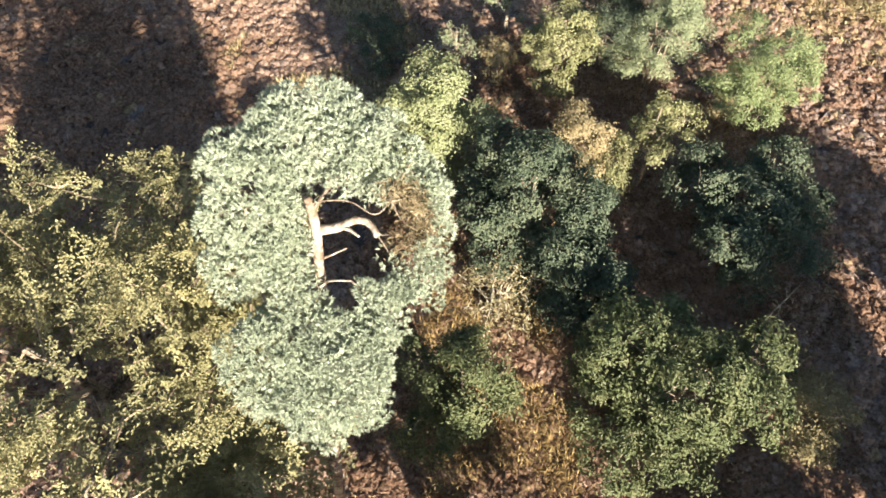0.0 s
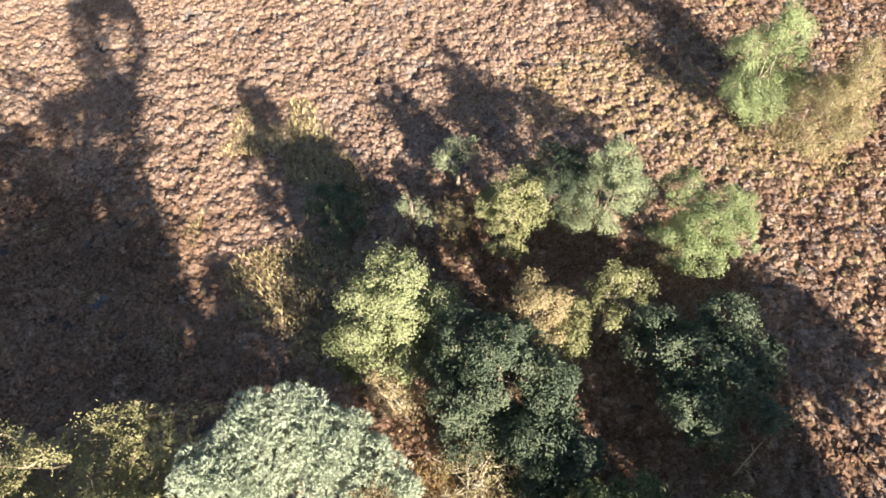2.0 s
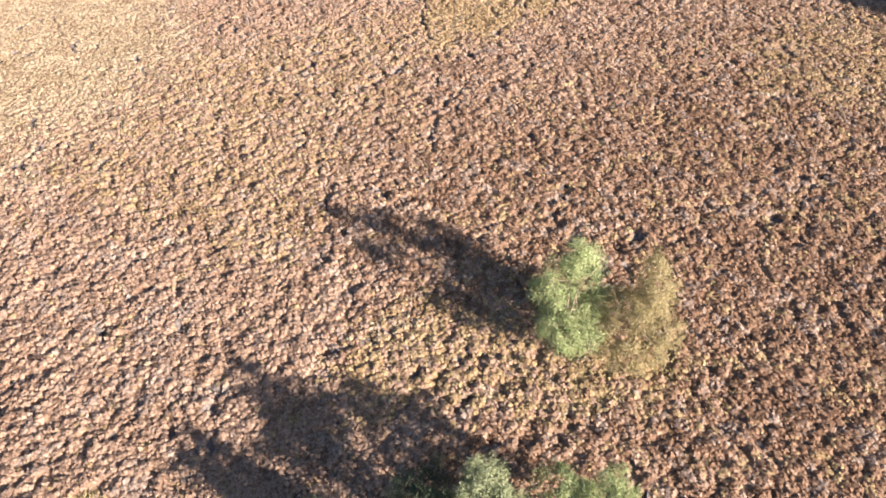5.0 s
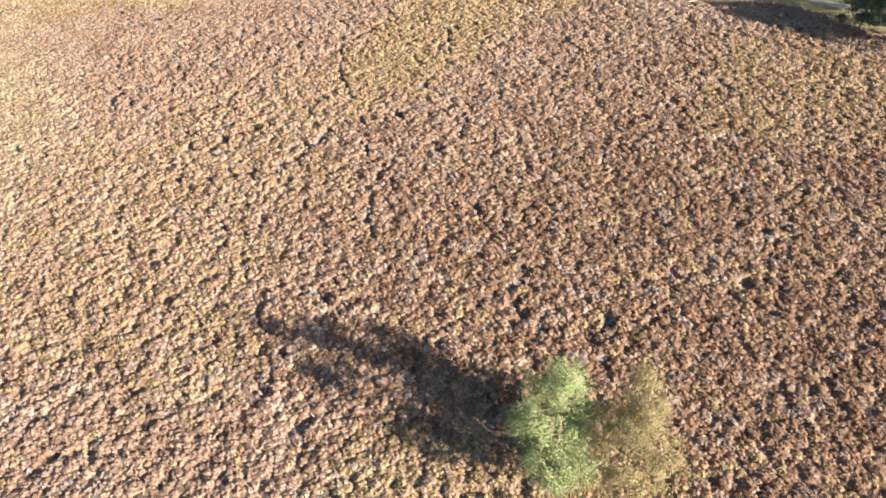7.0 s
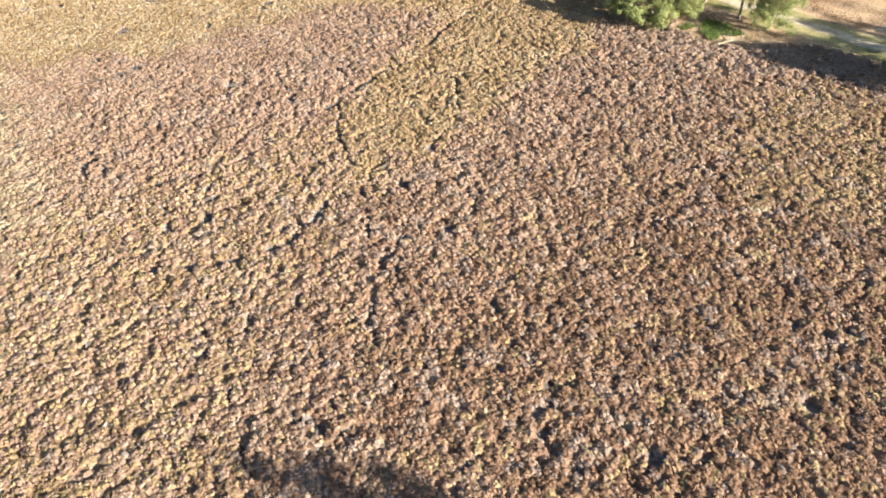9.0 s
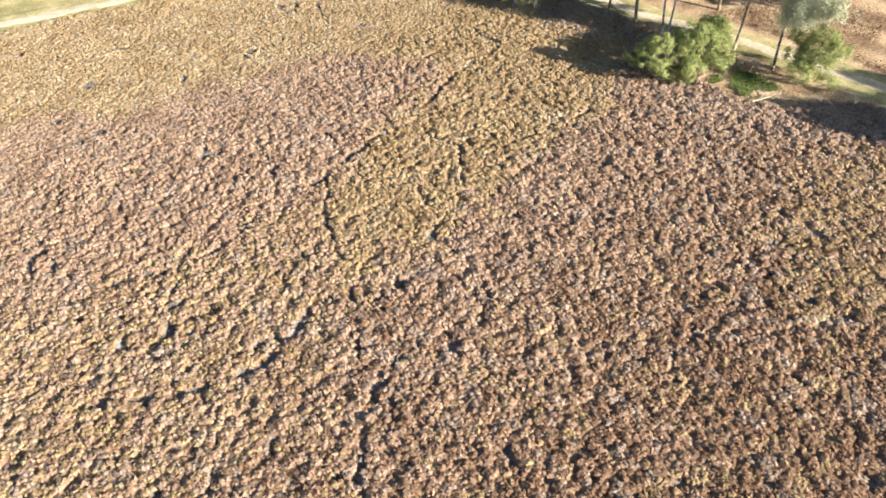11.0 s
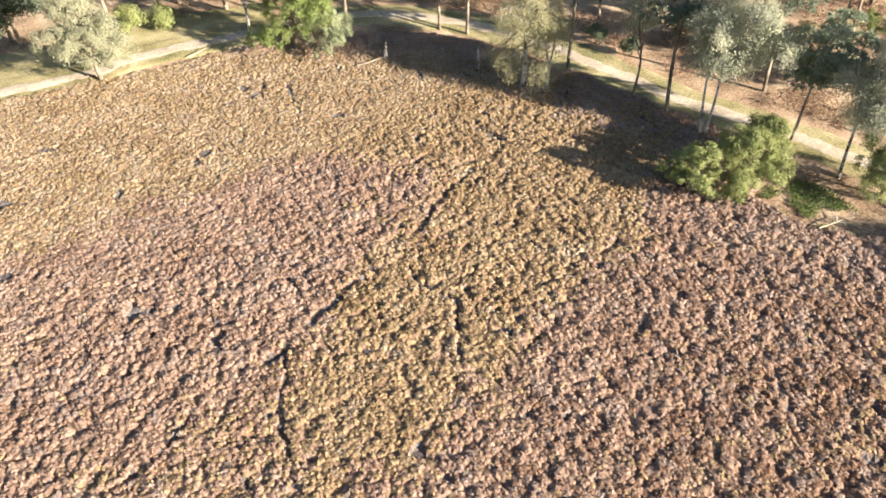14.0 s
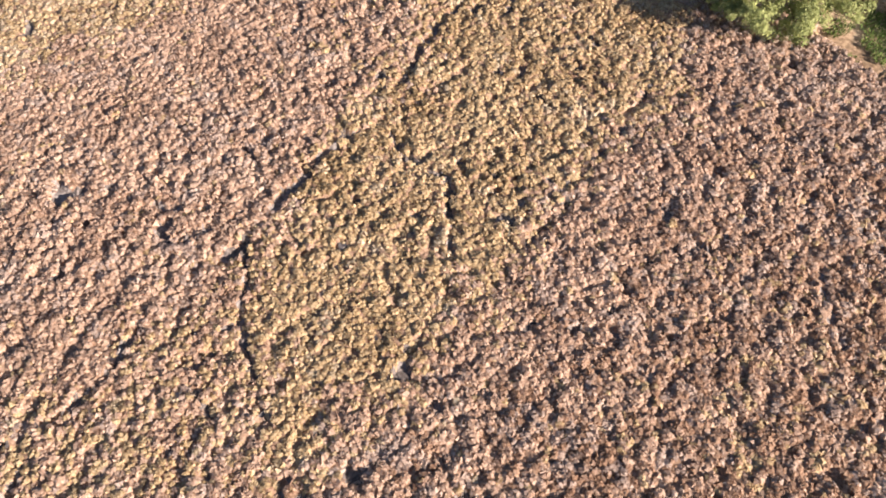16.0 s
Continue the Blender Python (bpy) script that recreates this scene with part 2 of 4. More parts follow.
def lattice(x, y, scale, seed=0):
    """Smooth value noise in 0..1."""
    x, y = np.asarray(x, float) / scale, np.asarray(y, float) / scale
    i, j = np.floor(x).astype(int), np.floor(y).astype(int)
    u, v = x - i, y - j
    u, v = u * u * (3 - 2 * u), v * v * (3 - 2 * v)

    def h(a, b):
        k = (a * 374761393 + b * 668265263 + seed * 974711) & 0x7FFFFFFF
        k = ((k ^ (k >> 13)) * 1274126177) & 0x7FFFFFFF
        return ((k ^ (k >> 16)) & 0xFFFF) / 65535.0
    return (h(i, j) * (1 - u) + h(i + 1, j) * u) * (1 - v) + (h(i, j + 1) * (1 - u) + h(i + 1, j + 1) * u) * v


def from_line(x, y, line):
    """Distance of points from a polyline."""
    best = np.full(np.shape(x), 1e9)
    for (ax, ay), (bx, by) in zip(line[:-1], line[1:]):
        k = np.clip(((x - ax) * (bx - ax) + (y - ay) * (by - ay)) / ((bx - ax) ** 2 + (by - ay) ** 2), 0, 1)
        best = np.minimum(best, np.hypot(x - ax - k * (bx - ax), y - ay - k * (by - ay)))
    return best


def inside(x, y, poly):
    r = np.zeros(np.shape(x), bool)
    for (ax, ay), (bx, by) in zip(poly, poly[1:] + poly[:1]):
        r ^= ((ay > y) != (by > y)) & (x < (bx - ax) * (y - ay) / ((by - ay) or 1e-9) + ax)
    return r


# ---- trees ----
def spread(lobes, count, rng, low=-0.35, fill=0.5):
    """Clump centres in the outer part of the lobes, and the way outwards."""
    w = np.array([(l[3] * l[4] + l[4] * l[5] + l[3] * l[5]) for l in lobes])
    which = rng.choice(len(lobes), count, p=w / w.sum())
    d = unit(rng.normal(0, 1, (count * 3, 3)))
    d = d[d[:, 2] > low][:count]
    which = which[:len(d)]
    L = np.array(lobes, float)[which]
    k = rng.uniform(fill, 1, (len(d), 1)) ** 0.6
    return L[:, :3] + d * k * L[:, 3:], d


def auto_lobes(h, r, rng, n=9, base=0.3):
    """An uneven crown: a core and bulges round it."""
    mid, up = h * (1 + base) / 2, h * (1 - base) / 2
    out = [(0, 0, mid, r * 0.6, r * 0.6, up * 0.8)]
    for i in range(n):
        a = i * 2 * np.pi / n + rng.uniform(-0.5, 0.5)
        z = mid + up * rng.uniform(-0.55, 0.55)
        q = r * rng.uniform(0.52, 0.78)
        s = r * rng.uniform(0.28, 0.42)
        out.append((q * np.cos(a), q * np.sin(a), z, s, s, s * rng.uniform(0.7, 1.1)))
    out.append((rng.normal(0, r * 0.1), rng.normal(0, r * 0.1), h - r * 0.35, r * 0.45, r * 0.45, r * 0.35))
    return out


def tree(name, x, y, h, r, leaf, label, category="tree", seed=1, lobes=None, clumps=150, per=110, clump=0.3, size=0.1, bark=None, trunk_r=None,
         lean=(0, 0), limbs=6, base=0.25, twig=None, flat=0.75, up=0.2, slim=0.55, stems=1, fill=0.7, low=-0.4, group="", droop=0.0, jit=0.28, spray=0.0):
    """A broadleaved tree: trunk, main limbs, twigs and a crown of single leaves in uneven clumps."""
    rng = np.random.default_rng(seed)
    bark = bark or BARK
    thing = tagged(new(name), label, category, group)
    thing.location = (x, y, 0)
    lobes = lobes or auto_lobes(h, r, rng, base=base)
    tr = trunk_r or 0.022 * h + 0.02
    nodes = []
    for s in range(stems):
        off = np.zeros(3) if stems == 1 else np.array([np.cos(s * 2.4) * tr * 2, np.sin(s * 2.4) * tr * 2, 0])
        ln = np.array([lean[0], lean[1], 0.0]) + off * 4
        wob = rng.normal(0, 0.015 * h, (3, 3)) * arr([1, 1, 0])
        path = smooth_line([off + [0, 0, -0.3], off + ln * 0.2 + wob[0] + [0, 0, h * 0.25], off + ln * 0.5 + wob[1] + [0, 0, h * 0.55], off + ln * 0.8 + wob[2] + [0, 0, h * (0.88 if stems == 1 else 0.66)]])
        part("trunk", mesh_of("trunk", *tube(path, tr * 1.15, tr * 0.22, 9, rng, 0.05), bark, True), thing)
        nodes.append(path[4:])
        for i in range(limbs if stems == 1 else max(2, limbs // stems)):
            L = lobes[(i + s) % len(lobes)]
            a = path[int(len(path) * rng.uniform(0.3, 0.75))]
            b = np.array(L[:3]) + rng.normal(0, 0.2, 3) * L[3]
            m = a * 0.5 + b * 0.5 + [0, 0, -0.08 * np.linalg.norm(b - a)] + rng.normal(0, 0.06 * r, 3)
            lp = smooth_line([a, m, b], 4)
            part("limb", mesh_of("limb", *tube(lp, tr * 0.45, tr * 0.12, 6, rng, 0.05), bark, True), thing)
            nodes.append(lp[3:])
    nodes = np.vstack(nodes)
    c, out = spread(lobes, clumps, rng, low, fill)
    c[:, 2] = np.maximum(c[:, 2], 0.25)
    near = roots(c, nodes)
    part("branchwork", mesh_of("branchwork", *sticks(near, c, np.full(len(c), 0.012 + 0.0012 * h), rng), twig or bark), thing)
    k = len(c) * per
    ci = np.repeat(np.arange(len(c)), per)
    sz = (clump * rng.uniform(0.6, 1.35, len(c)))[ci][:, None]
    ball = unit(rng.normal(0, 1, (k, 3)) + out[ci] * 0.5 + arr([0, 0, 0.3]))
    off = ball * arr([1, 1, flat]) * sz * rng.uniform(0.08, 1.1, (k, 1)) ** 0.6 + rng.normal(0, 0.12, (k, 3)) * sz
    if spray:
        # flat layered sprays that reach outwards along the twigs
        d = unit((c - near) * arr([1, 1, 0.3]) + rng.normal(0, 0.25, c.shape) + arr([0, 0, -0.1]))
        s = unit(np.cross(d, arr([0, 0, 1]) + rng.normal(0, 0.25, c.shape)))
        t = rng.uniform(-1, 1, (k, 1))
        off = (d[ci] * t * spray + s[ci] * rng.normal(0, 0.2, (k, 1)) * spray * (1.1 - 0.8 * np.abs(t)) + rng.normal(0, 0.03, (k, 3))) * rng.uniform(0.6, 1.3, len(c))[ci][:, None]
        ball = unit(np.cross(s, d) * np.sign(np.cross(s, d)[:, 2:]) + rng.normal(0, 0.35, c.shape))[ci]
    if droop:
        # hanging strands of leaves below each clump
        strand = rng.normal(0, 0.55, (len(c) * 6, 3)) * clump
        off = strand[ci * 6 + rng.integers(0, 6, k)] + rng.normal(0, 0.16, (k, 3))
        off[:, 2] = off[:, 2] * 0.6 - droop * rng.uniform(-0.15, 1, k) * np.repeat(rng.uniform(0.5, 1.1, len(c)), per)
        ball = unit(out * arr([1, 1, 0.5]) + rng.normal(0, 0.2, out.shape))[ci]
    p = c[ci] + off
    p[:, 2] = np.maximum(p[:, 2], 0.0)
    nrm = unit(ball * (1.0 if spray else 0.75) + out[ci] * (0.0 if spray else 0.6) + arr([0, 0, up]) + rng.normal(0, jit, (k, 3)))
    part("crown", mesh_of("crown", *leaves(p, nrm, size, rng, slim), leaf), thing)
    return thing


def windblown(thing, degrees=14.5):
    """Leans a tree to the north-east, as the trees at the heath's edge do."""
    thing.matrix_basis = thing.matrix_basis @ Matrix.Rotation(radians(degrees), 4, Vector((-0.79, 0.62, 0)))
    return thing


def needle_tufts(p, out, length, count, rng, width=0.26):
    """Tufts of needles at p that point outwards."""
    n = len(p)
    i = np.repeat(np.arange(n), count)
    d = unit(out[i] * 0.9 + rng.normal(0, 0.65, (n * count, 3)))
    s = unit(np.cross(d, rng.normal(0, 1, (n * count, 3))))
    L = length * rng.uniform(0.6, 1.2, (n * count, 1))
    b = p[i]
    v = np.stack([b - s * L * width * 0.5, b + s * L * width * 0.5, b + d * L], 1).reshape(-1, 3)
    return v, np.arange(len(v)).reshape(-1, 3)


def pine(name, x, y, path, lobes, label, seed=1, r0=0.2, tufts=5000, length=0.14, count=12, leaf=None, bark=None, group="", limb_lines=None, low=-0.5, fill=0.75, flat_out=0.6, bough=0.3, puffs=160, centres=None, dead=None, taper=0.3):
    """A pine: bare bent trunk, limbs, and rounded boughs of needle tufts."""
    rng = np.random.default_rng(seed)
    thing = tagged(new(name), label, "pine tree", group)
    thing.location = (x, y, 0)
    bark = bark or BARK_PINE
    line = smooth_line(path, 5)
    part("trunk", mesh_of("trunk", *tube(line, r0, r0 * taper, 10, rng, 0.06), bark, True), thing)
    nodes = [line[len(line) // 2:]]
    for pts, a, b in limb_lines or []:
        lp = smooth_line(pts, 5)
        part("limb", mesh_of("limb", *tube(lp, a, b, 7, rng, 0.08), bark, True), thing)
        nodes.append(lp)
    if not limb_lines:
        for L in lobes:
            a = line[int(len(line) * rng.uniform(0.55, 0.85))]
            b = np.array(L[:3])
            lp = smooth_line([a, (a + b) / 2 + [0, 0, -0.1 * np.linalg.norm(b - a)] + rng.normal(0, 0.1, 3), b], 4)
            part("limb", mesh_of("limb", *tube(lp, r0 * 0.35, r0 * 0.12, 6, rng, 0.06), bark, True), thing)
            nodes.append(lp)
    nodes = np.vstack(nodes)
    c, out = centres if centres is not None else spread(lobes, puffs, rng, low, fill)
    near = roots(c, nodes)
    part("branchwork", mesh_of("branchwork", *sticks(near, c, np.full(len(c), 0.02), rng), BARK), thing)
    i = rng.integers(0, len(c), tufts)
    d = unit(rng.normal(0, 1, (tufts, 3)) + out[i] * 0.8 + arr([0, 0, 0.25]))
    p = c[i] + d * (bough * rng.uniform(0.5, 1.1, len(c))[i][:, None]) * arr([1, 1, flat_out])
    brown = np.zeros(tufts, bool) if dead is None else (np.linalg.norm((p - dead[:3]) / [dead[3], dead[3], 9], axis=1) < rng.uniform(0.6, 1.1, tufts))
    part("crown", mesh_of("crown", *needle_tufts(p[~brown], d[~brown], length, count, rng), leaf or NEEDLE), thing)
    if dead is not None:
        part("dead_bough", mesh_of("dead_bough", *needle_tufts(p[brown], d[brown], length, count // 2, rng), NEEDLE_DEAD), thing, "brown dead needles on bare twigs")
    return thing


# ---- ground, track, verge ----
GROUND_Z = -0.15


def sheet(name, poly_or_test, box, step, z, material, label, category="ground", seed=3, rough_edge=0.8, bumps=0.03):
    """A thin lumpy layer over part of the ground: the cells of a fine grid that pass the test."""
    x0, y0, x1, y1 = box
    nx, ny = int((x1 - x0) / step) + 1, int((y1 - y0) / step) + 1
    gx, gy = np.meshgrid(np.linspace(x0, x1, nx), np.linspace(y0, y1, ny), indexing="ij")
    wx = gx + (lattice(gx, gy, 1.3, seed) - 0.5) * rough_edge * 2 + (lattice(gx, gy, 0.45, seed + 1) - 0.5) * rough_edge
    wy = gy + (lattice(gx, gy, 1.3, seed + 2) - 0.5) * rough_edge * 2 + (lattice(gx, gy, 0.45, seed + 3) - 0.5) * rough_edge
    ok = poly_or_test(wx, wy)
    gz = z + (lattice(gx, gy, 0.9, seed + 4) - 0.5) * bumps * 2 + (lattice(gx, gy, 0.35, seed + 5) - 0.5) * bumps
    idx = np.arange(nx * ny).reshape(nx, ny)
    cell = ok[:-1, :-1] & ok[1:, :-1] & ok[1:, 1:] & ok[:-1, 1:]
    a, b, c, d = (q[cell] for q in (idx[:-1, :-1], idx[1:, :-1], idx[1:, 1:], idx[:-1, 1:]))
    f = np.vstack([np.stack([a, b, c], 1), np.stack([a, c, d], 1)])
    used, f = np.unique(f, return_inverse=True)
    v = np.stack([gx.ravel(), gy.ravel(), gz.ravel()], 1)[used]
    ob = new(name, mesh_of(name, v, f.reshape(-1, 3), material, True))
    return tagged(ob, label, category, kind="structure")


xs = np.concatenate([np.linspace(-900, -60, 12), np.linspace(-50, 130, 91), np.linspace(140, 1000, 12)])
ys = np.concatenate([np.linspace(-900, -60, 12), np.linspace(-50, 150, 101), np.linspace(160, 1000, 12)])
gx, gy = np.meshgrid(xs, ys, indexing="ij")
gz = GROUND_Z - 0.15 + 0.05 * (lattice(gx, gy, 5, 9) - 0.5)
gi = np.arange(gx.size).reshape(gx.shape)
ga, gb, gc, gd = gi[:-1, :-1].ravel(), gi[1:, :-1].ravel(), gi[1:, 1:].ravel(), gi[:-1, 1:].ravel()
ground = new("ground", mesh_of("ground", np.stack([gx.ravel(), gy.ravel(), gz.ravel()], 1), np.vstack([np.stack([ga, gb, gc], 1), np.stack([ga, gc, gd], 1)]), SOIL, True))
tagged(ground, "dark peaty soil of the heath under the heather", "ground", kind="structure")

TRACK = [(5.0, 108.5), (20.0, 104.6), (27.0, 103.6), (32.2, 102.4), (36.0, 102.9), (42.0, 101.7), (46.0, 100.9), (52.0, 99.6), (58.5, 96.0), (63.5, 89.0), (66.0, 81.6), (66.6, 77.6),
         (66.8, 74.6), (67.2, 72.0), (67.9, 67.3), (69.2, 63.3), (69.9, 60.5), (70.6, 57.0), (71.2, 53.0), (71.9, 48.8), (72.3, 45.0), (74.0, 36.0), (78.0, 24.0)]
EDGE = [(10.0, 104.5), (26.7, 102.1), (29.3, 102.0), (34.9, 100.4), (40.5, 98.8), (43.9, 98.6), (49.0, 97.2), (55.5, 94.0), (60.8, 88.0), (63.4, 81.0), (64.1, 77.4), (64.4, 74.0), (64.9, 71.5), (65.6, 67.0), (66.4, 63.0), (66.4, 59.5), (61.0, 58.2),
        (60.7, 55.7), (61.4, 53.2), (64.0, 51.0), (67.6, 49.3), (68.8, 45.0), (70.5, 36.0), (74.0, 24.0)]
FIELD = EDGE + [(40.0, 0.0), (22.0, -8.0), (-18.0, -8.0), (-26.0, 16.0), (-32.0, 66.0), (-14.0, 92.0)]
WOODS = EDGE[::-1] + [(-14.0, 130.0), (130.0, 150.0), (130.0, 0.0)]

sheet("ground_woodland", lambda x, y: inside(x, y, WOODS) | (from_line(x, y, EDGE) < 1.2), (10, 20, 108, 128), 0.6, GROUND_Z - 0.075, LITTER, "reddish leaf litter and bare soil beneath the trees", rough_edge=0.6)


def ribbon(name, line, half, z, material, label, category, seed, crown=0.0, per=6, shift=0.0, n=9):
    """A strip of ground along a line, with uneven edges and worn ruts."""
    p = smooth_line([(x, y, 0.0) for x, y in line], per)
    d = unit(np.gradient(p, axis=0))
    side = np.stack([-d[:, 1], d[:, 0], np.zeros(len(p))], 1)
    s = np.linspace(-1, 1, n)
    v = p[:, None] + side[:, None] * (s[None, :, None] * half + shift)
    wob = (lattice(v[..., 0], v[..., 1], 1.6, seed) - 0.5) * 0.6 + (lattice(v[..., 0], v[..., 1], 0.6, seed + 1) - 0.5) * 0.35
    v = v + side[:, None] * (wob * np.abs(s)[None, :])[..., None]
    v[..., 2] = z + crown * (1 - np.abs(np.abs(s) - 0.5) * 2)[None] + (lattice(v[..., 0], v[..., 1], 0.7, seed + 2) - 0.5) * 0.03 - 0.12 * (np.abs(s)[None] > 0.97)
    k = np.arange(len(p) * n).reshape(len(p), n)
    a, b, c, e = k[:-1, :-1].ravel(), k[1:, :-1].ravel(), k[1:, 1:].ravel(), k[:-1, 1:].ravel()
    ob = new(name, mesh_of(name, v.reshape(-1, 3), np.vstack([np.stack([a, b, c], 1), np.stack([a, c, e], 1)]), material, True))
    return tagged(ob, label, category, kind="structure")


ribbon("ground_verge", TRACK, 2.3, GROUND_Z + 0.02, VERGE, "dry straw-coloured grass verge beside the sandy track", "verge", 21, per=14, n=15)
ribbon("ground_lawn", [(8.0, 112.0), (20.0, 108.8), (28.0, 107.8), (36.0, 106.8), (43.0, 105.5), (50.0, 103.0)], 3.2, GROUND_Z - 0.02, VERGE, "wide strip of dry grass beyond the track", "verge", 24, per=14, n=15)
ribbon("road_sand_track", TRACK, 0.85, GROUND_Z + 0.06, SAND, "pale sandy track with worn edges across the heath", "track", 33, crown=-0.02, per=16)

FURROWS = [[(48.9, 72.1), (46.5, 71.5), (43.1, 69.9), (39.8, 68.2), (36.4, 67.8), (33.7, 67.0), (30.9, 66.2)], [(30.9, 66.2), (28.7, 66.0), (25.6, 65.5), (23.6, 64.3), (20.9, 64.0), (16.0, 65.2)],
           [(30.9, 66.2), (29.1, 63.2), (27.6, 59.9), (26.5, 56.7), (25.9, 54.6), (24.3, 52.0), (22.5, 49.1), (21.3, 46.9), (20.2, 44.9), (19.2, 43.0)], [(24.0, 56.5), (22.2, 55.1), (20.0, 54.2), (17.8, 54.6), (15.3, 55.8), (12.3, 57.5)],
           [(18.0, 54.6), (16.2, 51.5), (13.8, 48.2), (12.4, 46.3), (11.6, 44.2), (11.1, 42.3), (9.0, 38.3)], [(49.8, 49.3), (47.5, 45.7), (46.4, 43.8), (45.7, 41.0), (46.3, 39.0), (47.5, 34.8)], [(45.2, 31.3), (40.5, 30.0), (35.1, 28.2), (31.4, 27.3)],
           [(6.8, 32.6), (9.6, 32.0), (12.3, 32.8)], [(18.6, 36.6), (20.6, 36.6), (23.4, 37.1), (25.3, 37.3)], [(13.6, 30.3), (12.3, 27.5)], [(51.8, 61.2), (48.5, 59.8), (44.2, 58.9), (40.7, 58.1)], [(40.2, 68.7), (39.5, 65.5), (40.1, 63.0), (37.7, 60.1)],
           [(45.2, 91.8), (43.6, 88.1), (42.9, 85.2)], [(43.3, 92.6), (41.9, 89.6)]]
FAINT = (-0.04, 0.06, 0.08, -0.06, 0.13, 0.06, 0.12, 0.06, 0.13, 0.1, 0.08, 0.08, 0.0, 0.05)   # how far each rut has grown over
GOLD = [(-20.0, 90.0), (10.9, 86.5), (18.3, 86.0), (23.5, 82.4), (28.0, 82.3), (33.0, 81.2), (40.7, 80.9), (44.5, 77.5), (46.8, 73.2), (43.1, 69.9), (36.4, 67.8), (30.9, 66.2), (28.6, 62.0), (26.6, 57.0), (30.0, 56.3), (36.4, 57.3), (40.7, 58.1), (44.2, 58.9), (48.5, 59.8), (55.4, 62.5), (60.0, 62.0), (64.0, 66.0), (64.0, 80.0), (50.0, 95.0), (30.0, 106.0), (-20.0, 110.0)]
OCHRE = [(30.9, 66.2), (24.2, 65.0), (19.6, 64.3), (13.4, 66.0), (2.0, 66.0), (-3.0, 54.0), (6.0, 38.0), (10.0, 40.0), (16.0, 50.0), (21.0, 48.0), (26.5, 56.7)]


def lumps(x, y, space, seed, r0, r1):
    """Rounded bushes side by side: height 0..1 by the tallest dome at each place."""
    i, j = np.floor(x / space).astype(int), np.floor(y / space).astype(int)
    best = np.zeros(np.shape(x))
    for a in (-1, 0, 1):
        for c in (-1, 0, 1):
            def h(k):
                q = ((i + a) * 73856093 ^ (j + c) * 19349663 ^ (seed + k) * 83492791) & 0x7FFFFFFF
                q = ((q ^ (q >> 15)) * 1103515245 + 12345) & 0x7FFFFFFF
                return ((q >> 8) & 0xFFFF) / 65535.0
            sx, sy = (i + a + h(1)) * space, (j + c + h(2)) * space
            r = (r0 + (r1 - r0) * h(3)) * space
            best = np.maximum(best, (0.5 + 0.5 * h(4)) * np.clip(1 - ((x - sx) ** 2 + (y - sy) ** 2) / r ** 2, 0, 1))
    return best


def furrow_at(x, y):
    wx, wy = x + (lattice(x, y, 2.5, 5) - 0.5) * 0.5, y + (lattice(x, y, 2.5, 6) - 0.5) * 0.5
    best = np.full(np.shape(x), 9.0)
    for k, line in enumerate(FURROWS):
        best = np.minimum(best, from_line(wx, wy, line) + FAINT[k])
    return best


MOOR = [(-9.8, 17.0), (-9.2, 24.0), (-7.5, 31.0), (-4.0, 31.0), (-2.0, 27.0), (-0.5, 24.0), (-1.0, 15.0), (-4.0, 14.0)]
COPSE = [(-3.0, 9.0), (-1.5, 17.0), (1.0, 23.5), (9.0, 24.0), (14.5, 20.5), (14.0, 10.0), (12.0, 3.0), (-4.0, 2.0)]


def zone_flat(x, y):
    """Where the heather thins out into short pale grass."""
    return np.clip((y - 46 - 0.5 * (x + 8)) / 18, 0, 1) * np.clip((16 - x) / 8, 0, 1)


def worn(x, y):
    """0 where heather grows, 1 where it is gone: along old ruts and in scattered bare hollows."""
    gate = np.clip((lattice(x, y, 0.9, 18) - 0.3) / 0.2, 0, 1)
    rut = gate * np.clip((0.4 - furrow_at(x, y) - 0.28 * lattice(x, y, 0.5, 17)) / 0.1, 0, 1)
    pit = np.clip((0.215 - lattice(x, y, 0.6, 15) * 0.72 - lattice(x, y, 2.6, 16) * 0.28) / 0.05, 0, 1)
    return np.maximum(rut, pit)


def canopy(x, y):
    """Height of the heather's bushes, without the tufts that stand on them."""
    big, small = lumps(x, y, 0.72, 3, 0.5, 0.85) ** 0.6, lumps(x, y, 0.44, 4, 0.5, 0.85) ** 0.6
    flat = (1 - 0.65 * zone_flat(x, y)) * (1 - 0.6 * np.clip((y - 74) / 8, 0, 1))
    return GROUND_Z - 0.08 + (1 - 0.85 * worn(x, y)) * np.where(inside(x, y, COPSE), 0.6, np.where(inside(x, y, MOOR), 0.5, 1.0)) * (0.03 + flat * (0.23 * big + 0.1 * small) + 0.07 * lattice(x, y, 2.4, 20))


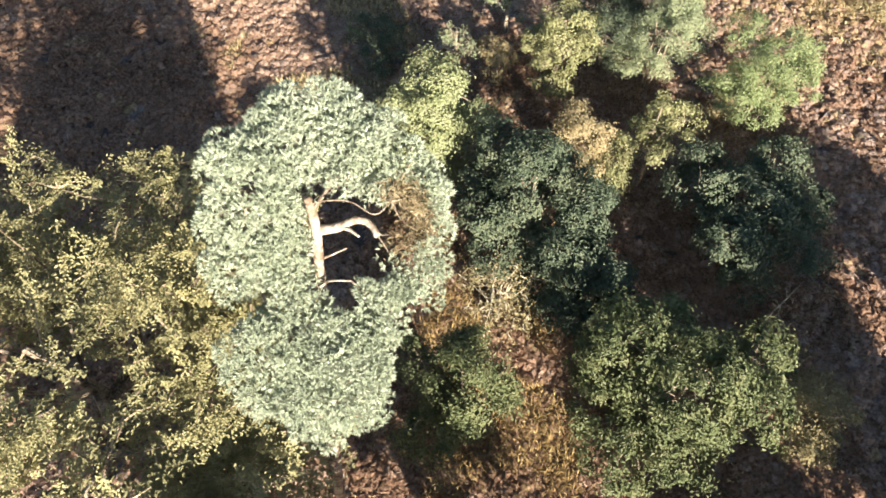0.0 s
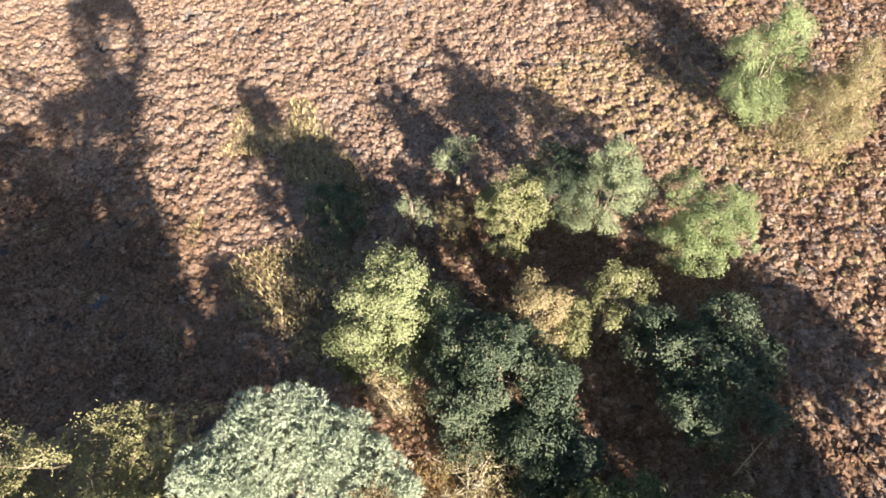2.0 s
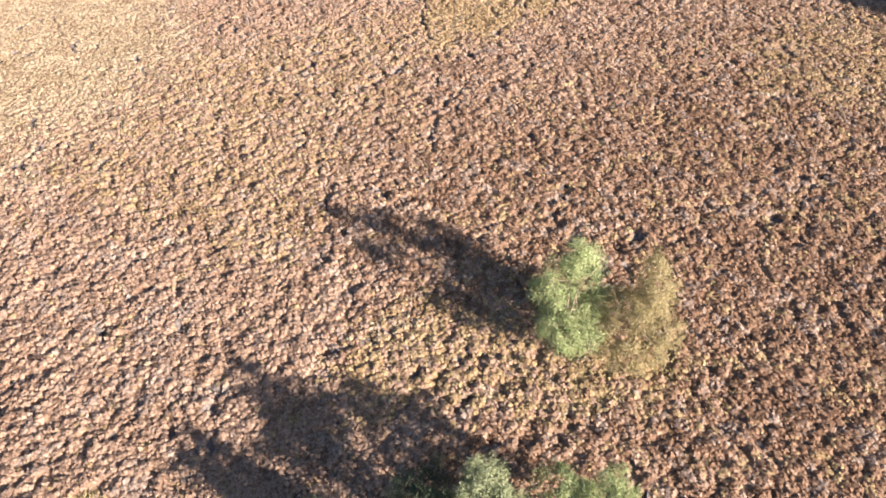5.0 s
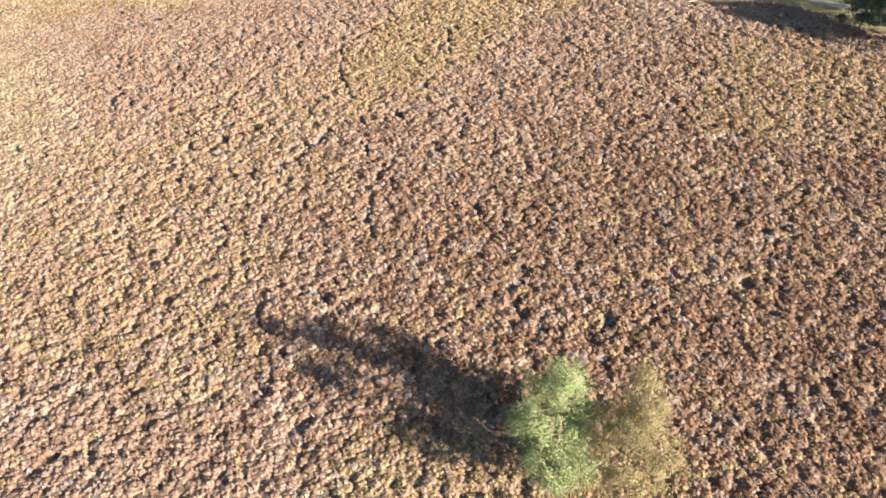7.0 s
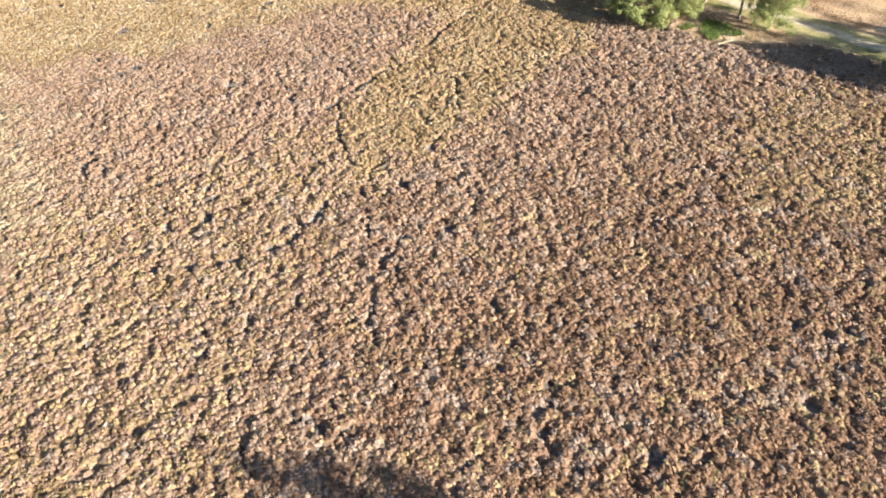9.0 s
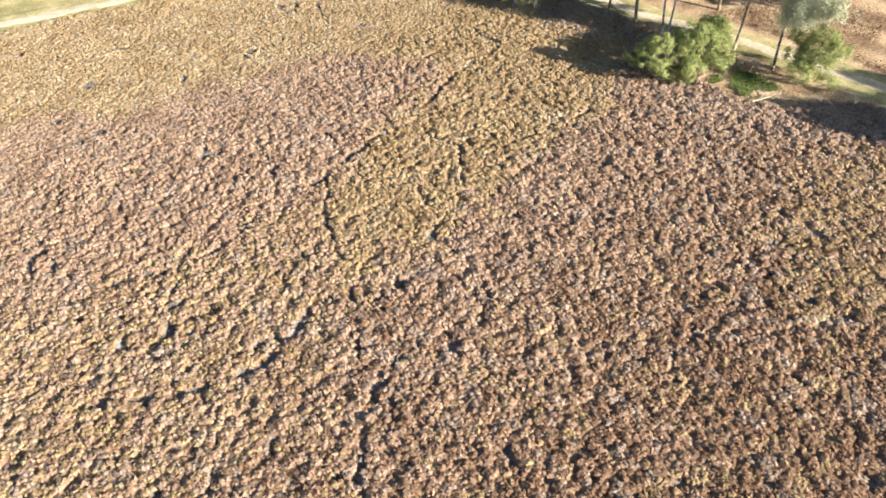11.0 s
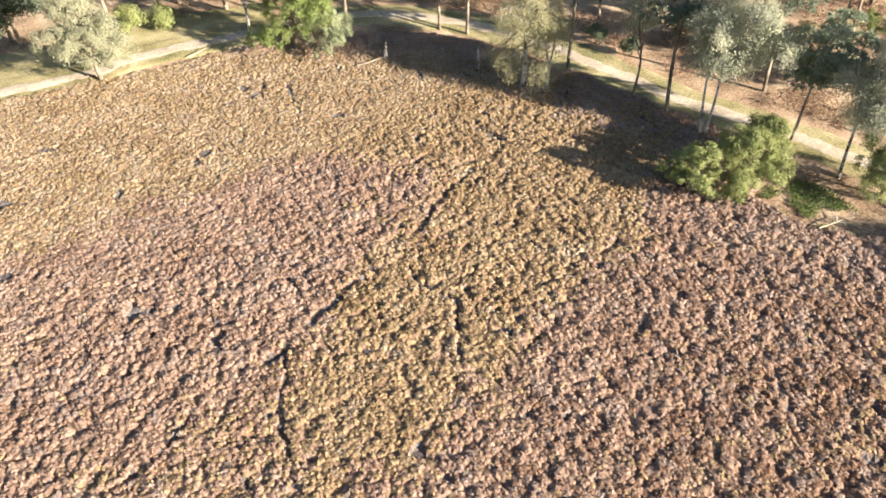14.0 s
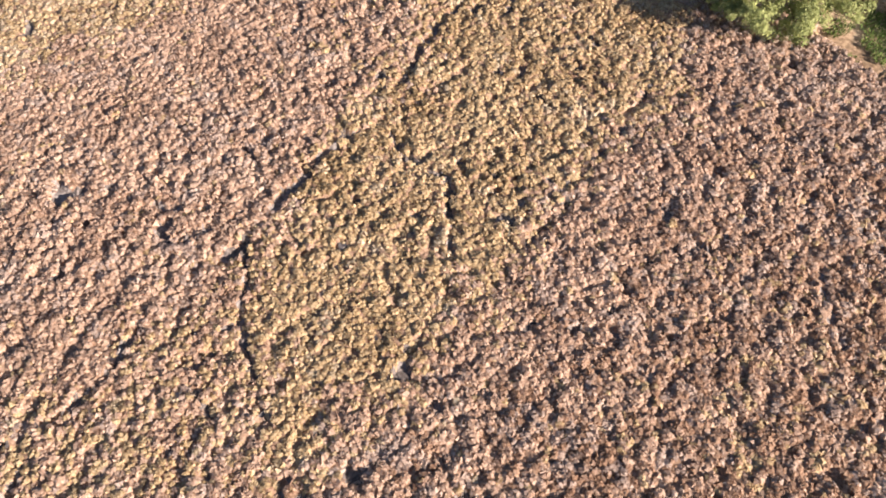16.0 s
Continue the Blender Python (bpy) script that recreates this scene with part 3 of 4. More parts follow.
def zone_of(x, y, r):
    """Which of the heather colours goes where."""
    wx, wy = x + (lattice(x, y, 2.5, 25) - 0.5) * 3 + (lattice(x, y, 0.7, 27) - 0.5), y + (lattice(x, y, 2.5, 26) - 0.5) * 3 + (lattice(x, y, 0.7, 28) - 0.5)
    wx, wy = wx + r.normal(0, 0.8, len(x)), wy + r.normal(0, 0.8, len(x))
    pick = r.uniform(0, 1, len(x)) * 0.6 + lattice(x, y, 0.8, 29) * 0.4
    zone = np.where(inside(wx, wy, GOLD), 1, 0)
    rust = np.clip((wx - 3) / 18, 0, 1) * np.clip((62 - wy) / 22, 0, 1) * 0.72
    zone = np.where((zone == 0) & (pick < rust), 3, zone)
    zone = np.where(inside(wx, wy, [(44.0, 40.0), (51.5, 45.5), (60.0, 46.0), (70.0, 38.0), (56.0, 28.0)]) & (pick < 0.55), 1, zone)
    # pale towards the north-west: dry grass, plus glare put into the colour
    zone = np.where((pick < 0.9 * np.clip((wy - 46 - 0.5 * (wx + 8)) / 16, 0, 1) * np.clip((16 - wx) / 10, 0, 1)), 2, zone)
    zone = np.where((zone == 0) & inside(wx, wy, OCHRE) & (pick < 0.5), 1, zone)
    zone = np.where(inside(wx, wy, [(5.0, 31.0), (13.5, 34.5), (18.5, 30.0), (22.0, 23.5), (17.0, 22.0), (12.0, 25.0)]) & (pick < 0.62), 1, zone)
    zone = np.where((zone == 1) & (wy > 82) & (pick < 0.4), 2, zone)
    zone = np.where((zone == 1) & (pick > 0.9), 0, zone)
    zone = np.where((zone == 0) & (pick > 0.82), 1, zone)
    zone = np.where((lattice(x, y, 1.9, 31) > 0.74) & (pick < 0.4) & (y > 36) & (zone == 0), 4, zone)
    tint = lattice(x, y, 0.75, 41) * 0.7 + r.uniform(0, 1, len(x)) * 0.3
    zone = np.where(((zone == 0) | (zone == 3)) & (tint > 0.7), 4, np.where((zone == 3) & (tint < 0.3), 1, np.where((zone == 1) & (tint > 0.74), 2, zone)))
    # greyer along the wood: the trees' shade put into the colour
    zone = np.where((from_line(wx, wy, EDGE[7:]) < 5.0) & (pick < 0.5), 4, zone)
    return np.where((inside(wx, wy, COPSE) & (pick < 0.7)) | (inside(wx, wy, [(-22.0, 4.0), (-20.0, 30.0), (-9.5, 24.0), (-5.5, 16.0), (-5.0, 4.0)]) & (pick < 0.8)), 3, zone)


def sprays(p, normal, size, rng, slim=0.8):
    """Small sprigs, each of its own size."""
    v, f = leaves(p, normal, 1.0, rng, slim)
    c = np.repeat(p, 4, axis=0)
    return c + (v - c) * np.repeat(size, 4)[:, None], f


def seen(x, y):
    """The part of the heath that the flight passes over."""
    return (y < 62 + 1.9 * (x + 26)) & (y > 0.62 * (x - 4) - 4.5) & (y > 2.5) & (y < 66 + 1.3 * (x + 20) + 6)


def near_heath(x, y):
    """The heath all round the flight."""
    return inside(x, y, EDGE + [(92.0, 6.0), (84.0, -34.0), (-56.0, -34.0), (-60.0, 80.0), (-40.0, 110.0)])


def cells(gx, gy, ok):
    """Triangles of the grid cells whose corners are all ok, and the corners in use."""
    cell = ok[:-1, :-1] & ok[1:, :-1] & ok[1:, 1:] & ok[:-1, 1:]
    idx = np.arange(gx.size).reshape(gx.shape)
    a, b, c, d = (q[cell] for q in (idx[:-1, :-1], idx[1:, :-1], idx[1:, 1:], idx[:-1, 1:]))
    f = np.vstack([np.stack([a, b, c], 1), np.stack([a, c, d], 1)])
    used, f = np.unique(f, return_inverse=True)
    return gx.ravel()[used], gy.ravel()[used], f.reshape(-1, 3)


def ragged(x, y):
    """Inside the heath, with an uneven edge."""
    return inside(x + (lattice(x, y, 1.2, 7) - 0.5) * 1.5, y + (lattice(x, y, 1.2, 8) - 0.5) * 1.5, FIELD)


rng = np.random.default_rng(19)
gx, gy = np.meshgrid(np.arange(-62, 94, 0.42), np.arange(-36, 114, 0.42), indexing="ij")
gx, gy = gx + rng.uniform(-0.15, 0.15, gx.shape), gy + rng.uniform(-0.15, 0.15, gy.shape)
ux, uy, f0 = cells(gx, gy, near_heath(gx, gy) & ~(seen(gx - 1.5, gy + 1.5) & seen(gx + 1.5, gy - 1.5) & seen(gx, gy - 1.5) & inside(gx - 2, gy - 2, FIELD) & inside(gx + 2, gy + 2, FIELD)))
v0 = np.stack([ux, uy, GROUND_Z - 0.12 + 0.28 * lumps(ux, uy, 1.0, 13, 0.6, 0.95) ** 0.7 + 0.06 * rng.uniform(0, 1, len(ux))], 1)
mid = v0[f0].mean(axis=1)
tagged(new("heather", mesh_of("heather", v0, f0, HEATHER, False, zone_of(mid[:, 0], mid[:, 1], rng))), "faded pinkish brown heather round the open heath", "heather", kind="stuff")

# the low woody mat under the bushes; rust brown paints the warm shaded gaps
rng = np.random.default_rng(11)
STEP = 0.28
hx, hy = np.meshgrid(np.arange(-30, 74, STEP), np.arange(-6, 106, STEP), indexing="ij")
hx, hy = hx + rng.uniform(-0.35, 0.35, hx.shape) * STEP, hy + rng.uniform(-0.35, 0.35, hy.shape) * STEP
ok = seen(hx, hy)
ok[ok] = ragged(hx[ok], hy[ok])
ux, uy, f0 = cells(hx, hy, ok)
v0 = np.stack([ux, uy, canopy(ux, uy) + rng.normal(0, 0.015, len(ux))], 1)
mid = v0[f0].mean(axis=1)
bare = worn(mid[:, 0], mid[:, 1]) > 0.4
tagged(new("heather", mesh_of("heather", v0, f0, HEATHER + [LICHEN_SHADE], False, np.where(bare, 5, 3))), "faded pinkish brown heather covering the open heath", "heather", kind="stuff")


def tufts_at(x, y, z, wide, tall, rng, lift, count=10):
    """Crumbly heads of heather: a dome of small sprigs each, turned outwards and every way."""
    n = len(x)
    d = unit(rng.normal(0, 1, (n, count, 3)) * arr([1, 1, 0.7]) + arr([0, 0, 0.75]))
    d[..., 2] = np.abs(d[..., 2])
    reach = rng.uniform(0.55, 1.0, (n, count, 1))
    c = np.stack([x, y, z], 1)[:, None] + d * reach * np.stack([wide * 0.5, wide * 0.5, tall], 1)[:, None]
    c, d = c.reshape(-1, 3), d.reshape(-1, 3)
    m = len(c)
    nrm = unit(d + arr([0, 0, lift]) + rng.normal(0, 0.2, (m, 3)))
    u = unit(np.cross(nrm, rng.normal(0, 1, (m, 3))))
    w = np.cross(nrm, u)
    L = np.repeat(wide, count)[:, None] * rng.uniform(0.24, 0.42, (m, 1))
    k = rng.uniform(0.6, 1.1, (3, m, 1))
    v = np.stack([c + u * L * k[0], c - u * L * 0.5 * k[1] + w * L * 0.85, c - u * L * 0.5 - w * L * 0.85 * k[2]], 1).reshape(-1, 3)
    return v, np.arange(m * 3).reshape(-1, 3)


def heads(spacing, test, seed):
    """Places for the heads of heather, thinned out over ruts and hollows."""
    r = np.random.default_rng(seed)
    x, y = np.meshgrid(np.arange(-30, 74, spacing), np.arange(-6, 106, spacing), indexing="ij")
    x, y = (x + r.uniform(-0.48, 0.48, x.shape) * spacing).ravel(), (y + r.uniform(-0.48, 0.48, y.shape) * spacing).ravel()
    ok = test(x, y) & seen(x, y)
    x, y = x[ok], y[ok]
    ok = ragged(x, y)
    x, y = x[ok], y[ok]
    ok = r.uniform(0, 1, len(x)) > np.where(inside(x + (lattice(x, y, 1.5, 61) - 0.5) * 3, y, MOOR), 0.4, 1.2 * worn(x, y))
    return x[ok], y[ok], spacing


for hx, hy, gap, lift in ((*heads(0.232, lambda x, y: y < 80, 12), 0.85), (*heads(0.24, lambda x, y: y >= 80, 13), 1.0)):
    rng = np.random.default_rng(14)
    zone = zone_of(hx, hy, rng)
    wide = gap * np.array([1.65, 1.5, 1.5, 1.65, 1.65])[zone] * rng.uniform(0.7, 1.3, len(hx))
    tall = np.array([0.13, 0.1, 0.085, 0.145, 0.12])[zone] * (1 - 0.4 * np.clip((hy - 74) / 8, 0, 1)) * rng.uniform(0.45, 1.3, len(hx)) * (1 - 0.6 * zone_flat(hx, hy)) * np.where(inside(hx, hy, COPSE), 0.6, 1.0)
    v1, f1 = tufts_at(hx, hy, canopy(hx, hy), wide, tall, rng, lift)
    tagged(new("heather_tufts", mesh_of("heather_tufts", v1, f1, HEATHER, False, np.repeat(zone, 10))), "crumbly heads of faded heather bushes on the heath", "heather", kind="stuff")


def blades(name, x, y, z, length, count, material, label, category, seed, lean=0.5, wide=0.05, kind="stuff"):
    """Tussocks of bent grass blades."""
    r = np.random.default_rng(seed)
    n = len(x)
    i = np.repeat(np.arange(n), count)
    k = n * count
    a = r.uniform(0, 6.28, k)
    out = np.stack([np.cos(a), np.sin(a), np.zeros(k)], 1)
    side = np.stack([-np.sin(a), np.cos(a), np.zeros(k)], 1)
    L = (length * r.uniform(0.5, 1.2, k))[:, None]
    b = np.stack([x[i], y[i], np.full(k, z)], 1) + out * 0.05 + r.normal(0, 0.03, (k, 3)) * arr([1, 1, 0])
    bend = r.uniform(0.3, 1.0, (k, 1)) * lean
    mid = b + arr([0, 0, 1]) * L * 0.6 + out * L * bend * 0.4
    tip = b + arr([0, 0, 1]) * L * (0.95 - 0.4 * bend) + out * L * bend
    v = np.stack([b - side * wide * L, b + side * wide * L, mid + side * wide * L * 0.9, mid - side * wide * L * 0.9, tip], 1).reshape(-1, 3)
    f = (np.arange(k)[:, None, None] * 5 + np.array([[0, 1, 2], [0, 2, 3], [3, 2, 4]])[None]).reshape(-1, 3)
    return tagged(new(name, mesh_of(name, v, f, material)), label, category, kind=kind)


def scatter(poly, spacing, seed, thin=0.0, scale=2.0):
    r = np.random.default_rng(seed)
    xs, ys = zip(*poly)
    a, b = np.meshgrid(np.arange(min(xs), max(xs), spacing), np.arange(min(ys), max(ys), spacing), indexing="ij")
    a, b = (a + r.uniform(-0.5, 0.5, a.shape) * spacing).ravel(), (b + r.uniform(-0.5, 0.5, b.shape) * spacing).ravel()
    ok = inside(a + (lattice(a, b, 1.5, seed) - 0.5) * 1.5, b + (lattice(a, b, 1.5, seed + 1) - 0.5) * 1.5, poly)
    if thin:
        ok &= lattice(a, b, scale, seed + 2) > thin
    return a[ok], b[ok]


px, py = scatter(MOOR, 0.25, 61, 0.42)
blades("moor_grass", px, py, GROUND_Z, 0.42, 9, GRASS, "pale yellow moor grass tussocks beside the copse", "grass", 62, 0.8)
px, py = scatter(COPSE, 0.34, 63, 0.35)
blades("moor_grass", px, py, GROUND_Z, 0.3, 9, BRACKEN, "dry ochre grass between the trees of the copse", "grass", 64, 0.9)
px, py = scatter([(61.2, 57.6), (64.0, 58.3), (66.4, 56.0), (65.0, 52.6), (63.0, 51.3), (61.7, 52.8)], 0.14, 65, 0.4, 0.9)
blades("green_grass", px, py, GROUND_Z, 0.17, 8, GRASS_GREEN, "fresh green grass at the edge of the heath", "grass", 66, 0.7, 0.09)

px, py = scatter([(-0.8, 2.5), (-0.6, 9.0), (0.6, 11.5), (3.0, 11.0), (4.2, 8.0), (4.0, 3.0)], 0.19, 70, 0.25)
blades("moor_grass", px, py, GROUND_Z, 0.42, 9, GRASS_OCHRE, "long ochre grass in a sunny gap of the copse", "grass", 71, 0.9, 0.03)
px, py = scatter([(15.5, 24.0), (17.0, 27.0), (21.0, 26.0), (22.5, 22.5), (18.0, 21.5)], 0.24, 72, 0.3)
blades("moor_grass", px, py, GROUND_Z, 0.36, 8, GRASS, "yellow-green grass round the foot of the birches", "grass", 73, 0.9)

r = np.random.default_rng(91)
px, py = scatter(COPSE, 0.3, 67, 0.42, 1.6)
p = np.repeat(np.stack([px, py, GROUND_Z + 0.1 + 0.35 * lattice(px, py, 1.2, 68)], 1), 9, axis=0)
p += r.normal(0, 0.16, p.shape) * arr([1, 1, 0.6])
v, f = sprays(p, unit(arr([0, 0, 0.8]) + r.normal(0, 0.5, p.shape)), r.uniform(0.06, 0.13, len(p)), r, 0.5)
tagged(new("bracken", mesh_of("bracken", v, f, [BRACKEN, GRASS, HEATHER[3]], False, np.repeat(np.where(lattice(p[:, 0], p[:, 1], 1.5, 69) > 0.55, 0, np.where(r.uniform(0, 1, len(p)) > 0.6, 1, 2)), 2))), "withered brown bracken and grass between the trees", "bracken", kind="stuff")

# ---- the copse ----
PINE_RING = [(-2.1, 1.97), (-1.62, 2.65), (-0.75, 3.35), (0.22, 3.45), (1.2, 2.8), (1.95, 2.05), (2.25, 1.12), (1.95, 0.2), (1.25, -0.1), (1.2, -0.6), (1.12, -1.45), (0.3, -2.0), (-0.65, -1.82), (-1.5, -1.3), (-1.7, -0.5), (-1.25, 0.15), (-2.0, 0.3), (-2.05, 1.0)]
PINE_HOLE = [(-0.08, 1.36), (0.68, 1.38), (0.98, 1.0), (0.84, 0.69), (0.31, 0.33), (-0.02, 0.45)]


def ring_centres(count, seed):
    """Boughs spread over the pine's ring-shaped crown, sagging to its rim and its lower side."""
    r = np.random.default_rng(seed)
    x, y = r.uniform(-2.3, 2.4, count * 4), r.uniform(-2.2, 3.6, count * 4)
    q = inside(x, y, PINE_RING) & ~inside(x, y, PINE_HOLE)
    x, y = x[q], y[q]
    rim = from_line(x, y, PINE_RING + PINE_RING[:1])
    ok = (rim > 0.15) & (from_line(x, y, PINE_HOLE + PINE_HOLE[:1]) > 0.2)
    x, y, rim = x[ok][:count], y[ok][:count], rim[ok][:count]
    z = np.interp(y, [-2.1, -1.0, 0.0, 0.5, 1.0, 1.5, 2.2, 3.5], [10.4, 11.05, 11.4, 11.6, 12.2, 12.8, 13.15, 13.4]) - 0.5 * np.clip(0.5 - rim, 0, 1) + 0.5 * (lattice(x, y, 0.6, 3) - 0.5) - r.uniform(0, 0.7, len(x)) ** 2
    shrink = 1 - 0.014 * np.clip(y, 0, 3.5)
    x, y = x * shrink, y * shrink
    z = z - np.where((y < 0.2) & (r.uniform(0, 1, len(x)) < 0.35), r.uniform(0.3, 1.0, len(x)), 0)
    out = unit(np.stack([x * 0.25, (y - 0.7) * 0.15, np.full(len(x), 0.8)], 1))
    return np.stack([x, y, z], 1), out


pine("pine_tree", -2.0, 4.9, [(-0.95, -1.0, -0.3), (-0.9, -1.05, 1.5), (-0.62, -1.1, 4.0), (-0.25, -1.3, 7.3), (-0.15, -0.6, 9.3), (-0.09, 0.23, 10.6), (-0.1, 0.71, 11.4), (-0.06, 1.01, 12.2), (-0.08, 1.14, 12.75), (-0.12, 1.2, 12.9)], [],
     "tall Scots pine, ring-shaped blue-green crown round a bare forked trunk", 5, 0.15, 23000, 0.088, 9, taper=0.45, centres=ring_centres(480, 6), bough=0.29, dead=(1.4, 1.1, 12.3, 0.55),
     limb_lines=[([(-0.05, 1.03, 12.2), (0.33, 1.0, 12.35), (0.62, 1.04, 12.5), (0.85, 0.96, 12.5), (0.98, 0.74, 12.5)], 0.085, 0.05), ([(0.33, 1.0, 12.35), (0.51, 0.91, 12.42), (0.68, 0.76, 12.45)], 0.045, 0.02),
                 ([(-0.08, 1.14, 12.8), (0.18, 1.14, 12.9), (0.57, 1.12, 12.9), (0.95, 0.95, 12.8), (1.2, 1.2, 12.8)], 0.012, 0.006), ([(-0.07, 1.1, 12.6), (0.03, 1.2, 12.75), (0.14, 1.26, 12.85)], 0.03, 0.012),
                 ([(-0.11, 0.87, 11.5), (0.16, 0.87, 11.7), (0.4, 0.93, 11.8)], 0.025, 0.01), ([(-0.1, 0.6, 11.2), (0.2, 0.42, 11.6), (0.5, 0.36, 11.7)], 0.025, 0.01),
                 ([(-0.15, -0.5, 9.4), (0.0, -1.2, 10.2), (0.2, -1.5, 10.5)], 0.08, 0.03), ([(-0.1, 0.1, 10.4), (-0.7, -0.2, 10.8), (-1.2, 0.6, 11.2)], 0.06, 0.03), ([(-0.1, 1.18, 12.8), (-0.3, 1.5, 12.6), (-0.7, 1.9, 12.2)], 0.06, 0.02), ([(-0.1, 1.1, 12.6), (0.2, 2.0, 12.3), (0.7, 2.4, 12.3)], 0.05, 0.02), ([(0.0, 0.2, 10.7), (0.8, 0.0, 10.9), (1.6, 0.6, 11.2)], 0.05, 0.02)])

rngL = np.random.default_rng(77)
layers = []
for i in range(60):
    a, q = rngL.uniform(0, 6.28), 5.4 * rngL.uniform(0.05, 1) ** 0.55
    z = 11.0 - 0.1 * q * q - rngL.uniform(0, 3.0)
    layers.append((q * np.cos(a), q * np.sin(a), max(z, 2.5), rngL.uniform(0.9, 1.6), rngL.uniform(0.9, 1.6), rngL.uniform(0.25, 0.5)))
for i in range(34):
    a, q = radians(rngL.uniform(20, 150)), 4.4 * rngL.uniform(0.55, 1)
    layers.append((q * np.cos(a), q * np.sin(a), rngL.uniform(6.2, 8.6), rngL.uniform(0.7, 1.2), rngL.uniform(0.7, 1.2), rngL.uniform(0.2, 0.4)))
for i in range(30):
    a, q = radians(rngL.uniform(-55, -5)), 4.9 * rngL.uniform(0.55, 1)
    layers.append((q * np.cos(a), q * np.sin(a), rngL.uniform(5.5, 8.0), rngL.uniform(0.7, 1.2), rngL.uniform(0.7, 1.2), rngL.uniform(0.2, 0.4)))
tree("broadleaf_tree", -7.7, 5.0, 11.3, 5.4, LEAF_OLIVE, "large spreading tree with layered yellow-green autumn leaves", seed=71, lobes=layers, clumps=1250, per=125, clump=0.52, size=0.078, limbs=24, twig=TWIG, up=0.2, jit=0.13, spray=0.62, trunk_r=0.28, fill=0.1)

tree("oak_tree", -0.2, 15.4, 6.5, 1.95, LEAF_BRIGHT, "slender young oak with bright yellow-green sunlit leaves", seed=110, clumps=250, per=110, clump=0.38, size=0.1, base=-0.05, fill=0.5)
tree("oak_tree", 2.8, 12.5, 5.9, 2.35, LEAF_DARK_SHADED, "rounded oak with dense green leaves, darkened for the shade on them", seed=3, clumps=250, per=110, clump=0.36, size=0.12)
tree("oak_tree", 4.1, 10.2, 4.5, 1.9, LEAF_DARK_SHADED, "green oak, leaves darkened for shade, leaning against its rounded neighbour", seed=103, clumps=170, per=110, clump=0.36, size=0.12)
tree("oak_tree", 4.9, 15.5, 3.9, 1.25, LEAF_ORANGE, "small oak turning orange and yellow", seed=4, clumps=48, per=224, clump=0.36, size=0.087, base=0.2)
tree("oak_tree", 4.7, 20.4, 4.3, 1.6, LEAF_YELLOW, "young oak with yellow-green leaves at the copse edge", seed=5, clumps=120, per=130, clump=0.34, size=0.097, base=0.15)
tree("willow_bush", 8.6, 20.8, 5.2, 1.8, LEAF_WILLOW, "grey-green willow bush at the edge of the heath", "bush", seed=6, clumps=165, per=140, clump=0.36, size=0.087, slim=0.4, stems=3, trunk_r=0.05, base=-0.05)
tree("willow_bush", 12.2, 18.8, 4.5, 2.0, LEAF_BIRCH_GREEN, "wide pale willow bush with fine leaves", "bush", seed=7, clumps=195, per=130, clump=0.38, size=0.087, slim=0.4, stems=3, trunk_r=0.05, base=-0.05)
tree("oak_tree", 7.5, 15.7, 4.8, 1.2, LEAF_YELLOW, "thin oak with sparse yellow-green leaves and bare tips", seed=8, clumps=34, per=179, clump=0.37, size=0.087, base=0.2, fill=0.2)
tree("oak_tree", 10.5, 12.6, 4.1, 2.75, LEAF_DARK_SHADED, "low broad oak with dull green leaves, darkened for the shade over it", seed=9, clumps=270, per=105, clump=0.36, size=0.12, base=0.15)
tree("oak_tree", 6.6, 6.2, 5.3, 3.0, LEAF_OAK, "broad oak with green leaves lit along its sunny side", seed=10, clumps=300, per=115, clump=0.38, size=0.12, base=0.2)
tree("oak_tree", 10.2, 5.9, 3.7, 1.5, LEAF_BRONZE, "small oak with thin yellowing leaves and bare twigs", seed=12, clumps=53, per=179, clump=0.40, size=0.087, base=0.2, twig=TWIG_PALE, fill=0.2)
tree("oak_tree", 0.5, 6.2, 5.0, 1.75, LEAF_OAK, "young oak with green leaves beneath the pine", seed=13, clumps=76, per=247, clump=0.43, size=0.097)
tree("birch_tree", 18.0, 27.5, 6.1, 2.25, LEAF_BIRCH_GREEN, "lone young birch with light green leaves on the heath", seed=14, clumps=330, per=115, clump=0.44, size=0.075, bark=BARK, trunk_r=0.05, stems=2, flat=0.9, fill=0.3,
     lobes=[(0, 0, 1.5, 1.9, 1.7, 1.2), (-1.3, -0.8, 2.0, 1.0, 1.0, 0.9), (1.3, 0.7, 2.7, 1.2, 1.2, 1.0), (0.8, 1.6, 3.2, 1.0, 1.0, 0.8), (-1.0, 0.5, 3.6, 0.9, 0.9, 0.8), (0.9, 0.9, 4.5, 0.8, 0.8, 0.7), (0.1, 0.3, 5.2, 0.6, 0.6, 0.7), (0.0, 0.3, 5.8, 0.28, 0.28, 0.4), (1.9, -0.3, 1.9, 0.9, 0.9, 0.8), (-0.3, -1.3, 1.6, 0.9, 0.9, 0.8)])
